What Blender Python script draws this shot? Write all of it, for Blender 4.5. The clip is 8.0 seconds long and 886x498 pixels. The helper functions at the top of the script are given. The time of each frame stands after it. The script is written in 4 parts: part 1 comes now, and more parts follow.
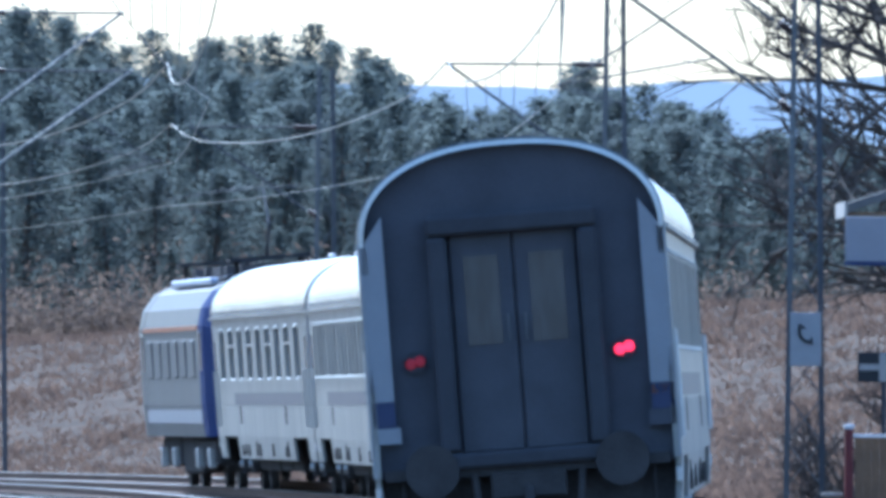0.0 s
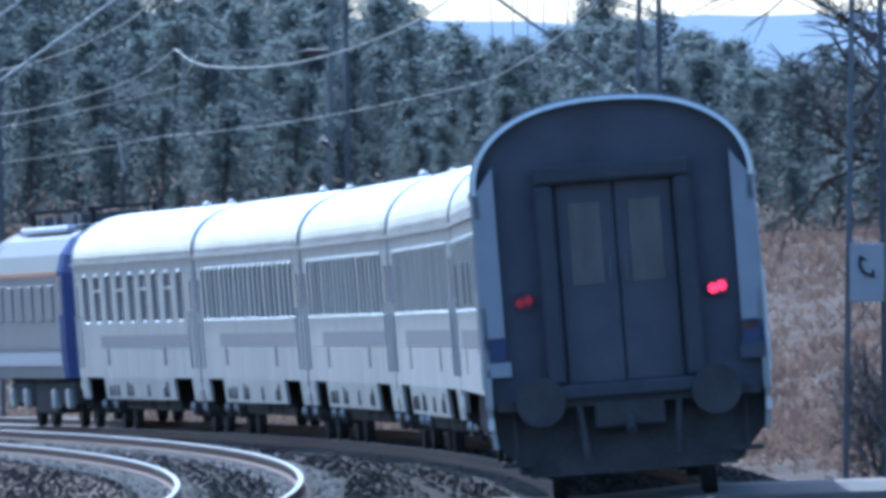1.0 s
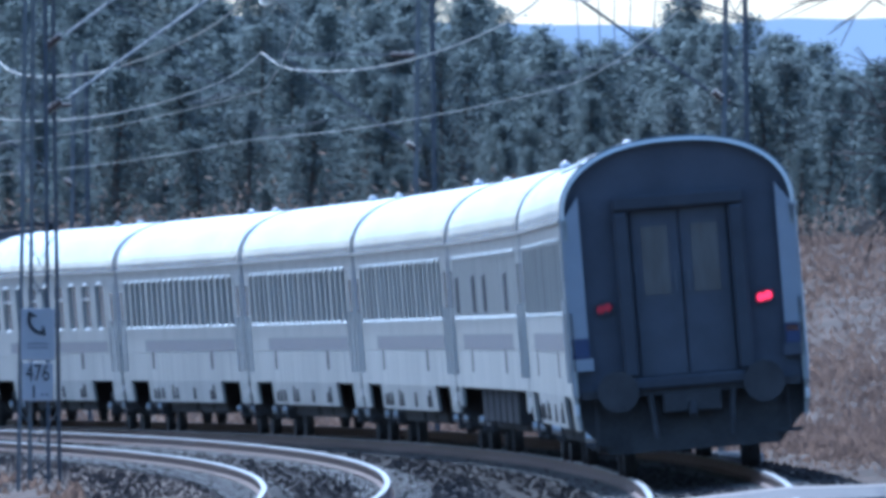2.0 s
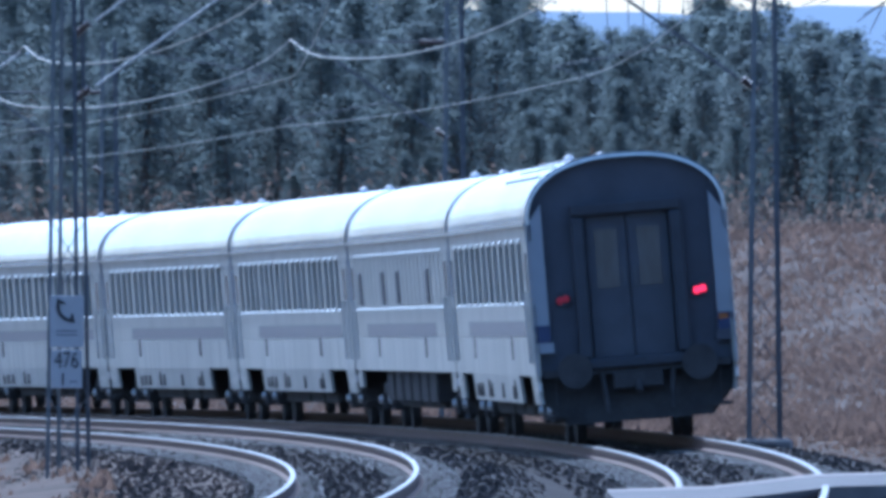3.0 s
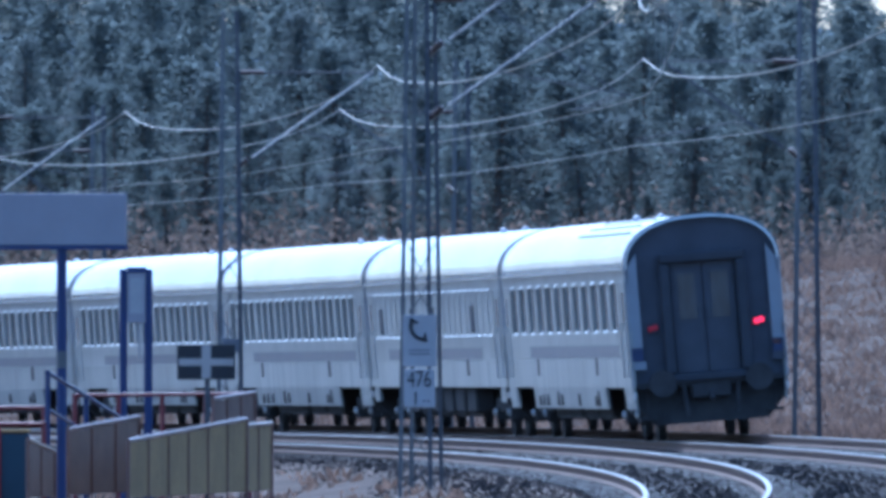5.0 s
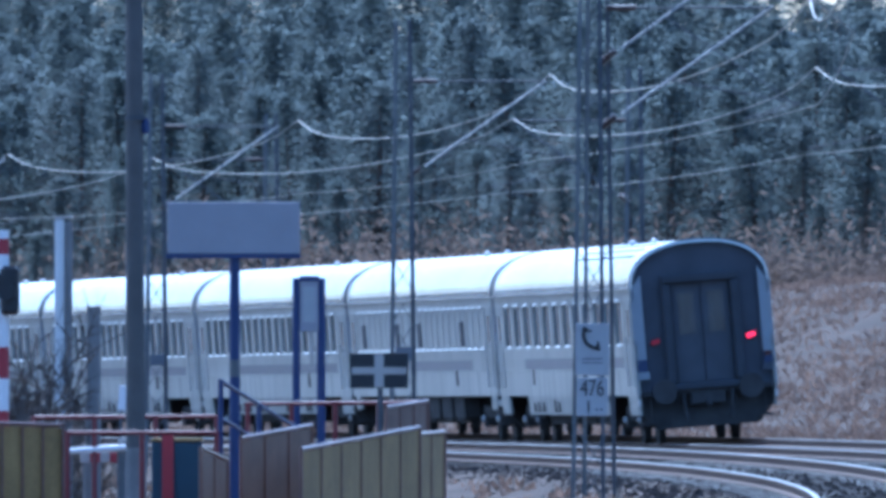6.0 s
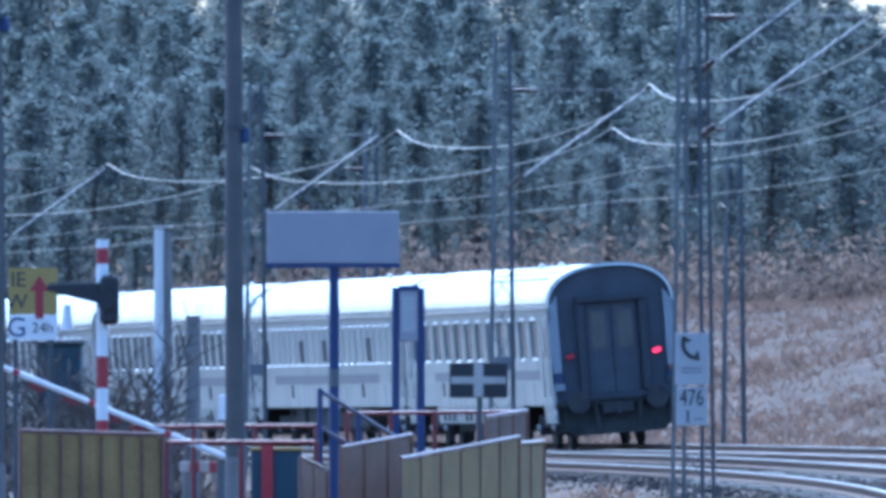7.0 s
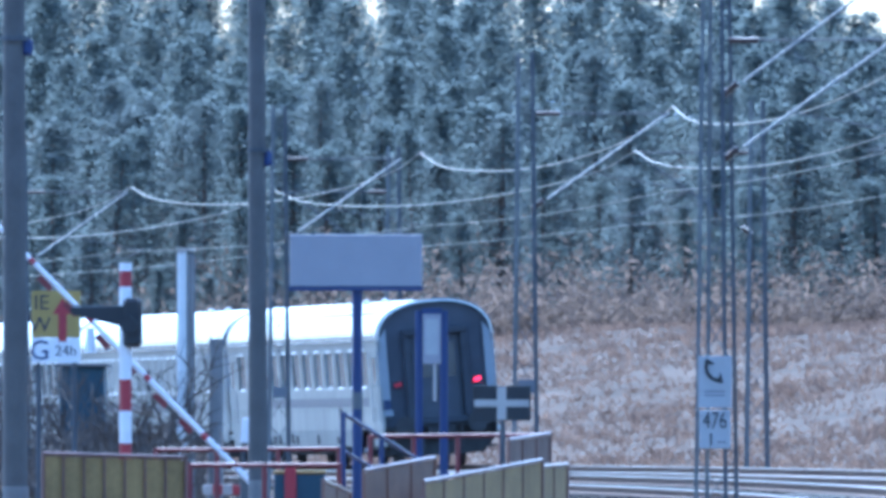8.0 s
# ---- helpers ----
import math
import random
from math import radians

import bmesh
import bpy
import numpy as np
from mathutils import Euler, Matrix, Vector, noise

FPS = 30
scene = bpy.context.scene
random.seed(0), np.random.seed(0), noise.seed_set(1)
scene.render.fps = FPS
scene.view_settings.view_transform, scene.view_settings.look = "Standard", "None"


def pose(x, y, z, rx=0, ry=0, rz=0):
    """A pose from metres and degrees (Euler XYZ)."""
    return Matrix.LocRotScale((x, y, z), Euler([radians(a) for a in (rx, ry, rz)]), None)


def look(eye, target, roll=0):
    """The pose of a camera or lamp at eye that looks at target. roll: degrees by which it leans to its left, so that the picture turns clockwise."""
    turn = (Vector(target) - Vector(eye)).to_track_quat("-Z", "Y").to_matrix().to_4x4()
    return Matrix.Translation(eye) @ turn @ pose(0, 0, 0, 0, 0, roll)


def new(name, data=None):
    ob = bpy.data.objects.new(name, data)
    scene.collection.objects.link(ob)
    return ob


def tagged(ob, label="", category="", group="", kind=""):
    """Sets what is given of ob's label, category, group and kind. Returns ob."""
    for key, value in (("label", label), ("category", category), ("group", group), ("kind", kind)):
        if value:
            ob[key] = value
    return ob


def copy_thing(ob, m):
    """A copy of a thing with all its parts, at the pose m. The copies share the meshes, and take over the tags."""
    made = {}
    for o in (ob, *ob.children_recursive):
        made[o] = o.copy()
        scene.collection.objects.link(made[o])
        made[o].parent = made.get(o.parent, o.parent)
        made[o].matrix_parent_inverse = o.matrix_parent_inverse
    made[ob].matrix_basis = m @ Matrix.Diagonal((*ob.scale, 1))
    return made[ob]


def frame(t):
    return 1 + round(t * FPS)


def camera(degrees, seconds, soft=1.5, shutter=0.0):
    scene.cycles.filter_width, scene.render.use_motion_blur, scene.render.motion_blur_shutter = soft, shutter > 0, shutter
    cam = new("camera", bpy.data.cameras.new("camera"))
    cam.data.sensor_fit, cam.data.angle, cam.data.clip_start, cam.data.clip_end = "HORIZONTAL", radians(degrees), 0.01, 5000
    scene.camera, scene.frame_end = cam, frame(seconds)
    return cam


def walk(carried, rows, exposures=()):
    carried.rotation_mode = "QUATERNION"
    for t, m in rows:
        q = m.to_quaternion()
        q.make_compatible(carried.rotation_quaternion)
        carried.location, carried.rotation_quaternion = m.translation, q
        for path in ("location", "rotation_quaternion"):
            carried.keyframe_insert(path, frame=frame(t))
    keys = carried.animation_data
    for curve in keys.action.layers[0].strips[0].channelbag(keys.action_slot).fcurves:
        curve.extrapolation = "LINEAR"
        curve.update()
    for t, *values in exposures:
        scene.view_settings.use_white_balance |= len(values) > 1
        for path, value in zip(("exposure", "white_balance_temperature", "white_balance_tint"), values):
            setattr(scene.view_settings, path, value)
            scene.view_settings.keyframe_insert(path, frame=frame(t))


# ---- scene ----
# The camera stands beside a double-track railway and pans left with a departing train.
# Its brief zoom at the very start is carried as a short move forwards.
import collections

FOV = 2.936
FOCAL = 30593.0          # picture widths per radian, times 1568
EYE = Vector((0.0, 0.0, 2.11))
LEVEL = 74.5

cam = camera(FOV, 8.0, soft=4.2)

# time, pan, tilt (both in 1/30593 rad), roll in degrees, step back in metres
PANS = [
    (0.0, -284.0, 118.0, 0.3, 19.0), (0.1, -301.0, 98.0, 0.2, 15.2), (0.2, -316.0, 62.0, 0.1, 11.4), (0.3, -340.0, 46.0, 0.0, 7.6),
    (0.4, -353.0, 33.0, 0.0, 3.8), (0.5, -359.2, 31.5, 0.0, 0.0), (0.6, -340.0, 24.3, 0.0, 0.0),
    (0.8, -300.0, 15.0, 0.0, 0.0), (1.0, -264.6, 6.0, 0.0, 0.0), (1.2, -206.4, 1.0, 0.0, 0.0),
    (2.3, -97.2, 14.7, 0.0, 0.0), (2.5, -81.2, 13.2, 0.0, 0.0), (3.0, -60.3, -10.4, 0.0, 0.0),
    (3.5, 0.0, 0.0, 0.0, 0.0), (3.8, 127.0, 23.0, 0.0, 0.0), (4.0, 250.6, 24.9, 0.0, 0.0),
    (4.2, 343.2, 19.7, 0.0, 0.0), (5.3, 633.9, 29.8, 0.0, 0.0), (5.5, 690.0, 39.1, 0.0, 0.0),
    (6.0, 870.1, 39.0, 0.0, 0.0), (6.5, 985.4, 48.2, 0.0, 0.0), (7.0, 1046.2, 55.8, 0.0, 0.0),
    (7.5, 1079.8, 79.5, 0.0, 0.0), (8.0, 1087.2, 96.5, 0.0, 0.0)]


def view(pan, tilt, roll, back):
    eye = EYE + Vector((0, -back, 0))
    return look(eye, eye + Vector((-pan / FOCAL, 1.0, (LEVEL + tilt) / FOCAL)) * 100, roll)


walk(cam, [(t, view(p, q, r, b)) for t, p, q, r, b in PANS],
     exposures=[(0.0, 1.5, 4760, 5), (1.0, 1.44, 4600, 6), (2.5, 1.28, 4490, 8), (3.0, 1.2, 4460, 9), (3.5, 1.0, 4420, 9),
                (4.0, 1.18, 4400, 9), (5.5, 1.22, 4320, 9), (6.0, 1.36, 4330, 8), (7.0, 1.74, 4340, 7), (8.0, 2.1, 4350, 5)])

# ---- light: a clear spring day, the sun ahead and a little to the left ----
SUN_AZ, SUN_EL = radians(-20), radians(49)
world = bpy.data.worlds.new("sky")
scene.world = world
world.use_nodes = True
wn = world.node_tree
sky = wn.nodes.new("ShaderNodeTexSky")
sky.sky_type, sky.sun_disc = "NISHITA", False
sky.sun_elevation, sky.sun_rotation = SUN_EL, SUN_AZ
sky.air_density, sky.dust_density, sky.ozone_density = 1.0, 2.4, 1.3
wn.links.new(sky.outputs[0], wn.nodes["Background"].inputs[0])
wn.nodes["Background"].inputs[1].default_value = 0.115
sun = new("sun", bpy.data.lights.new("sun", "SUN"))
sun.data.energy, sun.data.angle, sun.data.color = 2.7, radians(0.6), (1.0, 0.95, 0.88)
sun_from = Vector((math.sin(SUN_AZ) * math.cos(SUN_EL), math.cos(SUN_AZ) * math.cos(SUN_EL), math.sin(SUN_EL)))
sun.matrix_world = look(sun_from * 50, (0, 0, 0))


# ---- materials ----
def mat(name, base, rough=0.7, metal=0.0, var=0.25, scale=3.0, bump=0.15, fine=40.0, spec=0.5, island=0.0, each=0.0, other=None, emit=None, thin=0.0, stretch=None):
    m = bpy.data.materials.new(name)
    m.use_nodes = True
    nt = m.node_tree
    b = nt.nodes["Principled BSDF"]
    link = nt.links.new
    tc = nt.nodes.new("ShaderNodeTexCoord")
    n1 = nt.nodes.new("ShaderNodeTexNoise")
    n1.inputs["Scale"].default_value, n1.inputs["Detail"].default_value = scale, 6
    n2 = nt.nodes.new("ShaderNodeTexNoise")
    n2.inputs["Scale"].default_value, n2.inputs["Detail"].default_value = fine, 4
    where = tc.outputs["Object"]
    if stretch:
        mp = nt.nodes.new("ShaderNodeMapping")
        mp.inputs["Scale"].default_value = stretch
        link(where, mp.inputs["Vector"])
        where = mp.outputs[0]
    link(where, n1.inputs["Vector"])
    link(where, n2.inputs["Vector"])
    mixf = nt.nodes.new("ShaderNodeMath")
    mixf.operation = "MULTIPLY_ADD"
    link(n2.outputs["Fac"], mixf.inputs[0])
    mixf.inputs[1].default_value = 0.45
    half = nt.nodes.new("ShaderNodeMath")
    half.operation = "MULTIPLY"
    link(n1.outputs["Fac"], half.inputs[0])
    half.inputs[1].default_value = 0.7
    link(half.outputs[0], mixf.inputs[2])
    ramp = nt.nodes.new("ShaderNodeValToRGB")
    lo = [c * (1 - var) for c in base]
    hi = [min(1.0, c * (1 + var)) for c in (other or base)]
    ramp.color_ramp.elements[0].position, ramp.color_ramp.elements[1].position = 0.32, 0.82
    ramp.color_ramp.elements[0].color, ramp.color_ramp.elements[1].color = (*lo, 1), (*hi, 1)
    link(mixf.outputs[0], ramp.inputs[0])
    col = ramp.outputs[0]
    if island or each:
        src = nt.nodes.new("ShaderNodeNewGeometry" if island else "ShaderNodeObjectInfo")
        k = nt.nodes.new("ShaderNodeMapRange")
        w = island or each
        k.inputs[3].default_value, k.inputs[4].default_value = 1 - w, 1 + w
        link(src.outputs["Random Per Island" if island else "Random"], k.inputs[0])
        mul = nt.nodes.new("ShaderNodeVectorMath")
        mul.operation = "SCALE"
        link(col, mul.inputs[0])
        link(k.outputs[0], mul.inputs["Scale"])
        col = mul.outputs[0]
    link(col, b.inputs["Base Color"])
    b.inputs["Roughness"].default_value, b.inputs["Metallic"].default_value = rough, metal
    b.inputs["Specular IOR Level"].default_value = spec
    if bump:
        bp = nt.nodes.new("ShaderNodeBump")
        bp.inputs["Strength"].default_value, bp.inputs["Distance"].default_value = bump, 0.02
        link(n2.outputs["Fac"], bp.inputs["Height"])
        link(bp.outputs[0], b.inputs["Normal"])
    if thin:
        tr = nt.nodes.new("ShaderNodeBsdfTranslucent")
        mx = nt.nodes.new("ShaderNodeMixShader")
        mx.inputs[0].default_value = thin
        link(col, tr.inputs["Color"])
        link(b.outputs[0], mx.inputs[1])
        link(tr.outputs[0], mx.inputs[2])
        link(mx.outputs[0], nt.nodes["Material Output"].inputs["Surface"])
    if emit:
        b.inputs["Emission Color"].default_value, b.inputs["Emission Strength"].default_value = (*emit[0], 1), emit[1]
    return m


M_GROUND = mat("dry_earth", (0.047, 0.036, 0.029), 0.98, var=0.4, scale=0.4, fine=2.5, bump=0.6, other=(0.085, 0.064, 0.05), spec=0.1)
M_BALLAST = mat("ballast", (0.021, 0.0185, 0.0175), 0.98, var=0.4, scale=0.8, fine=9.0, bump=0.5, other=(0.037, 0.032, 0.029), spec=0.08)
M_STONE = mat("ballast_stone", (0.05, 0.043, 0.039), 0.95, island=0.5, spec=0.05)
M_RAIL = mat("rail_steel", (0.105, 0.108, 0.112), 0.5, 0.7, var=0.25)
M_RAILSIDE = mat("rusty_rail_web", (0.09, 0.05, 0.035), 0.85, var=0.3)
M_SLEEPER = mat("sleeper_concrete", (0.105, 0.098, 0.09), 0.9, var=0.3, each=0.2)
M_ROAD = mat("crossing_asphalt", (0.13, 0.122, 0.115), 0.9, var=0.25, scale=1.5, fine=25, spec=0.1)
M_EDGE = mat("pale_concrete", (0.24, 0.212, 0.19), 0.9, var=0.25, spec=0.1)
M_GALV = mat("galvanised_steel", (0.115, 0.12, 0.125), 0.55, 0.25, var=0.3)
# darker steel, which also puts shade into right-hand mast legs and right-row bracket tubes
M_GALVDARK = mat("dark_shaded_steel", (0.07, 0.075, 0.085), 0.65, 0.2, var=0.3)
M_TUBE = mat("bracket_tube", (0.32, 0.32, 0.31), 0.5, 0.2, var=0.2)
M_INSUL = mat("brown_insulator", (0.06, 0.04, 0.035), 0.3, var=0.2)
M_WIRE = mat("copper_wire", (0.165, 0.168, 0.155), 0.5, 0.35, var=0.2)
# both needle tones lean to blue: distance haze is put into their colour
M_NEEDLE = mat("hazed_pine_needles", (0.106, 0.126, 0.124), 0.9, var=0.1, scale=0.12, fine=0.8, bump=0, island=0.1, other=(0.126, 0.146, 0.14), spec=0.08, thin=0.78)
M_NEEDLE2 = mat("hazed_grey_needles", (0.114, 0.132, 0.132), 0.9, var=0.1, scale=0.12, fine=0.8, bump=0, island=0.1, other=(0.134, 0.152, 0.148), spec=0.08, thin=0.78)
M_BARK = mat("pine_bark", (0.11, 0.075, 0.055), 0.95, var=0.4, scale=2, fine=14, bump=0.6)
M_TWIG = mat("bare_twigs", (0.075, 0.06, 0.05), 0.9, var=0.3)
M_WEED = mat("dry_weeds", (0.125, 0.084, 0.065), 0.95, var=0.35, scale=0.45, fine=2.2, bump=0, island=0.22, other=(0.178, 0.125, 0.095), spec=0.05, thin=0.45)
# ridge backdrop: base colour and emission imitate the haze before it
M_HILL = mat("hazy_glow_hill", (0.05, 0.07, 0.10), 0.95, var=0.2, scale=0.01, fine=0.08, bump=0, emit=((0.42, 0.50, 0.62), 0.40))


# ---- mesh helpers ----
def part(name, bm, material, parent=None, label="", smooth=False):
    me = bpy.data.meshes.new(name)
    if smooth:
        for f in bm.faces:
            f.smooth = True
    bm.to_mesh(me)
    bm.free()
    me.materials.append(material)
    ob = new(name, me)
    if parent:
        ob.parent = parent
    if label:
        ob["label"] = label
    return ob


def thing(name, m, label, category, group="", kind=""):
    ob = new(name)
    ob.matrix_world = m
    return tagged(ob, label, category, group, kind)


def box(bm, x0, x1, y0, y1, z0, z1, bevel=0.0, m=None):
    r = bmesh.ops.create_cube(bm, size=1.0, matrix=Matrix.Translation(((x0 + x1) / 2, (y0 + y1) / 2, (z0 + z1) / 2)) @ Matrix.Diagonal((x1 - x0, y1 - y0, z1 - z0, 1)))
    vs = r["verts"]
    if bevel:
        es = list({e for v in vs for e in v.link_edges})
        out = bmesh.ops.bevel(bm, geom=es, offset=bevel, segments=1, affect="EDGES")
        vs = list({v for f in out["faces"] for v in f.verts} | {v for v in vs if v.is_valid})
    if m is not None:
        bmesh.ops.transform(bm, matrix=m, verts=[v for v in vs if v.is_valid])
    return bm


def rod(bm, a, b, r0, r1=None, sides=8):
    a, b = Vector(a), Vector(b)
    d = b - a
    m = Matrix.Translation((a + b) / 2) @ d.to_track_quat("Z", "Y").to_matrix().to_4x4()
    bmesh.ops.create_cone(bm, cap_ends=True, segments=sides, radius1=r0, radius2=r0 if r1 is None else r1, depth=d.length, matrix=m)
    return bm


def loft(bm, rings, close=True, caps=True):
    rows = [[bm.verts.new(p) for p in ring] for ring in rings]
    n = len(rows[0])
    for a, b in zip(rows, rows[1:]):
        for i in range(n if close else n - 1):
            j = (i + 1) % n
            bm.faces.new((a[i], a[j], b[j], b[i]))
    if caps and close:
        bm.faces.new(rows[0][::-1])
        bm.faces.new(rows[-1])
    return bm


def fresh():
    return bmesh.new()


# ---- the line: alignment of the outer track, s in metres along it ----
STEP = 2.0
S = np.arange(-100, 1000, STEP)
I0 = int(np.searchsorted(S, 0))
SB = np.clip(S, -100, 560)
KAPPA = -0.000177236 - 5.460873e-06 * SB + 1.0576906e-08 * SB ** 2
HEAD = np.concatenate([[0], np.cumsum((KAPPA[1:] + KAPPA[:-1]) * STEP / 2)])
HEAD += 0.0722808 - HEAD[I0]
HM = (HEAD[1:] + HEAD[:-1]) / 2
TX = np.concatenate([[0], np.cumsum(np.sin(HM)) * STEP])
TY = np.concatenate([[0], np.cumsum(np.cos(HM)) * STEP])
TX += -2.44637 - TX[I0]
TY += 60 - TY[I0]
SZ = np.clip(S, -100, 620)
TZ = 0.00109194 * SZ - 9.98457e-06 * SZ ** 2
CANT, CANT2, GAP, DROP2 = 0.0801, 0.105, 4.436, -0.1645


def line(s):
    return [float(np.interp(s, S, q)) for q in (TX, TY, HEAD, TZ)]


def beside(s, off, z=0.0):
    x, y, h, tz = line(s)
    return Vector((x + math.cos(h) * off, y - math.sin(h) * off, tz + z))


def s_at(y):
    return float(np.interp(y, TY, S))


def step(a, b, x):
    t = min(1.0, max(0.0, float(x - a) / (b - a)))
    return t * t * (3 - 2 * t)


# the height that the treetops reach, across the valley at 680 m
SKYLINE = [(-72, 17.5), (-40, 17.3), (-17, 16.9), (-9.5, 16.5), (-7.5, 15.3), (-5, 14.8), (0.5, 15.2), (3.5, 15.0), (6, 12.4), (10, 12.6), (12.5, 13.8), (15, 12.6), (17, 12.3), (19, 11.0), (21, 11.9), (24, 11.2), (32, 11.4), (60, 12.5)]


def treetop(x, y):
    at = x * 680 / y
    return 2.11 + (float(np.interp(at, [a for a, _ in SKYLINE], [b for _, b in SKYLINE])) - 2.11) * min(y, 760) / 680


def ground_z(x, y):
    tx, tz, h = np.interp(y, TY, TX), np.interp(y, TY, TZ), np.interp(y, TY, HEAD)
    d = (x - tx) * math.cos(h)
    z = tz - 0.42
    z -= 0.45 * step(-6.8, -8.6, d) if d < 0 else 0.0
    if d > 0:
        z += 0.25 * step(3.5, 6, d) + 5.6 * step(7, 52, d) + 0.012 * max(0, min(d, 400) - 52)
        amp = 0.45 * step(6, 25, d)
        z += amp * (noise.noise((x * 0.07, y * 0.02, 0)) + 0.5 * noise.noise((x * 0.22, y * 0.07, 3)))
    if y > 648:
        # the wooded slope behind the bank
        z += max(0.0, treetop(x, y) - 6.4 - z) * min(1.0, (y - 648) / 100) * (1 - step(1300, 2600, y))
    return float(z)


# ---- ground ----
gx = np.unique(np.concatenate([np.linspace(-3500, -120, 14), np.arange(-120, -40, 8), np.arange(-40, 60, 1.6), np.arange(60, 140, 10), np.linspace(140, 3500, 14)]))
gy = np.unique(np.concatenate([np.linspace(-2000, 40, 12), np.arange(40, 240, 5), np.arange(240, 720, 2.5), np.linspace(720, 1200, 20), np.linspace(1200, 4800, 12)]))
gv = [(x, y, ground_z(x, y)) for y in gy for x in gx]
nx = len(gx)
gf = [(j * nx + i, j * nx + i + 1, (j + 1) * nx + i + 1, (j + 1) * nx + i) for j in range(len(gy) - 1) for i in range(nx - 1)]
me = bpy.data.meshes.new("ground")
me.from_pydata(gv, [], gf)
for f in me.polygons:
    f.use_smooth = True
me.materials.append(M_GROUND)
ground = tagged(new("ground", me), "brown dry grassy ground rising to a bank", "ground", kind="structure")

# a far wooded ridge, its haze painted as blue colour and a faint glow
bm = fresh()
ring0, ring1, ring2 = [], [], []
for i in range(161):
    x = -700 + i * 10
    top = 49 + 4 * noise.noise((x * 0.008, 0, 7)) + 1.6 * noise.noise((x * 0.05, 0, 2)) + 0.7 * noise.noise((x * 0.2, 0, 5)) + 4 * step(-100, 250, x)
    ring0.append((x, 2900, -30)), ring1.append((x, 2960, top)), ring2.append((x, 3400, -30))
loft(bm, [ring0, ring1, ring2], close=False)
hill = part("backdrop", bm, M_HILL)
tagged(hill, "wooded ridge far beyond the forest, its haze painted as blue colour and glow", "hill", kind="structure")


# ---- track ----
def sweep(profile, off0, s0, s1, ds, cant, low, dz=0.0):
    """Rings of a cross-section (across, up) along the line, canted about the inner rail."""
    rings = []
    for s in np.arange(s0, s1 + 0.1, ds):
        rings.append([beside(s, off0 + low + (a - low) * math.cos(cant) - u * math.sin(cant), dz + (a - low) * math.sin(cant) + u * math.cos(cant)) for a, u in profile])
    return rings


RAILS = []
for k, (off0, cant, dz) in enumerate(((0.0, CANT, 0.0), (-GAP, CANT2, DROP2))):
    track = thing("railway_track", Matrix(), "curved canted railway track with shiny rail heads on dark ballast", "railway track", "tracks", "structure")
    for c in (-0.75, 0.75):
        head = [(c - 0.035, -0.012), (c - 0.035, -0.005), (c - 0.028, 0.0), (c + 0.028, 0.0), (c + 0.035, -0.005), (c + 0.035, -0.012)]
        foot = [(c - 0.012, -0.045), (c - 0.036, -0.04), (c - 0.036, -0.012), (c + 0.036, -0.012), (c + 0.036, -0.04), (c + 0.012, -0.045), (c + 0.012, -0.13), (c + 0.07, -0.15), (c + 0.07, -0.165), (c - 0.07, -0.165), (c - 0.07, -0.15), (c - 0.012, -0.13)]
        bm = loft(fresh(), sweep(head, off0, 30, 640, 4, cant, -0.75, dz))
        r = part("rail", bm, M_RAIL, track, "bright worn steel rail head")
        bm = loft(fresh(), sweep(foot, off0, 30, 640, 4, cant, -0.75, dz))
        part("rail_web", bm, M_RAILSIDE, r)
    bm = loft(fresh(), sweep([(-2.9, -0.62), (-1.75, -0.2), (-1.3, -0.19), (1.3, -0.19), (1.75, -0.2), (2.9, -0.62)], off0, 20, 640, 4, cant, -0.75, dz), close=False)
    part("ballast_bed", bm, M_BALLAST, track)


# ---- train ----
M_BODY = mat("grey_coach_paint", (0.325, 0.325, 0.298), 0.4, var=0.24, scale=0.9, fine=5, bump=0.03, spec=0.3, each=0.06, stretch=(1, 1.6, 0.2))
M_BODYLOW = mat("dusty_lower_paint", (0.30, 0.292, 0.262), 0.55, var=0.38, scale=1.1, fine=6, bump=0.05, each=0.08, stretch=(1, 2.0, 0.18))
M_BAND = mat("dull_dark_band", (0.135, 0.137, 0.155), 0.45, var=0.2)
M_NAVY = mat("navy_paint", (0.02, 0.03, 0.09), 0.4, var=0.15)
M_PALE = mat("pale_panel", (0.27, 0.28, 0.30), 0.6, var=0.1)
M_ROOF = mat("silver_roof", (0.28, 0.315, 0.345), 0.27, 0.6, var=0.35, scale=0.3, fine=2.2, bump=0.12, each=0.16, stretch=(1, 0.5, 1))
M_ROOFDARK = mat("roof_ribs", (0.10, 0.11, 0.13), 0.4, 0.3, var=0.2)
# end wall, door, rubber, underframe: base colours lifted for the pale veil of haze
M_END = mat("dark_end_wall", (0.078, 0.080, 0.094), 0.75, var=0.25, scale=2, spec=0.2)
M_ENDLITE = mat("grey_end_door", (0.079, 0.081, 0.093), 0.65, var=0.2, spec=0.2)
M_RUBBER = mat("haze_lifted_black", (0.062, 0.064, 0.072), 0.9, var=0.2, spec=0.15)
M_GLASS = mat("tinted_glass", (0.165, 0.168, 0.16), 0.14, 0.0, var=0.3, scale=1.0, fine=3, bump=0.0, spec=0.6)
# upright tone streaks in the end glass are painted reflections
M_ENDGLASS = mat("painted_reflection_glass", (0.062, 0.064, 0.070), 0.15, var=0.45, scale=2.0, fine=5, bump=0.0, spec=0.6, stretch=(3, 1, 0.7))
M_FRAME = mat("bright_window_rail", (0.50, 0.50, 0.48), 0.35, 0.4, var=0.25, scale=1.2)
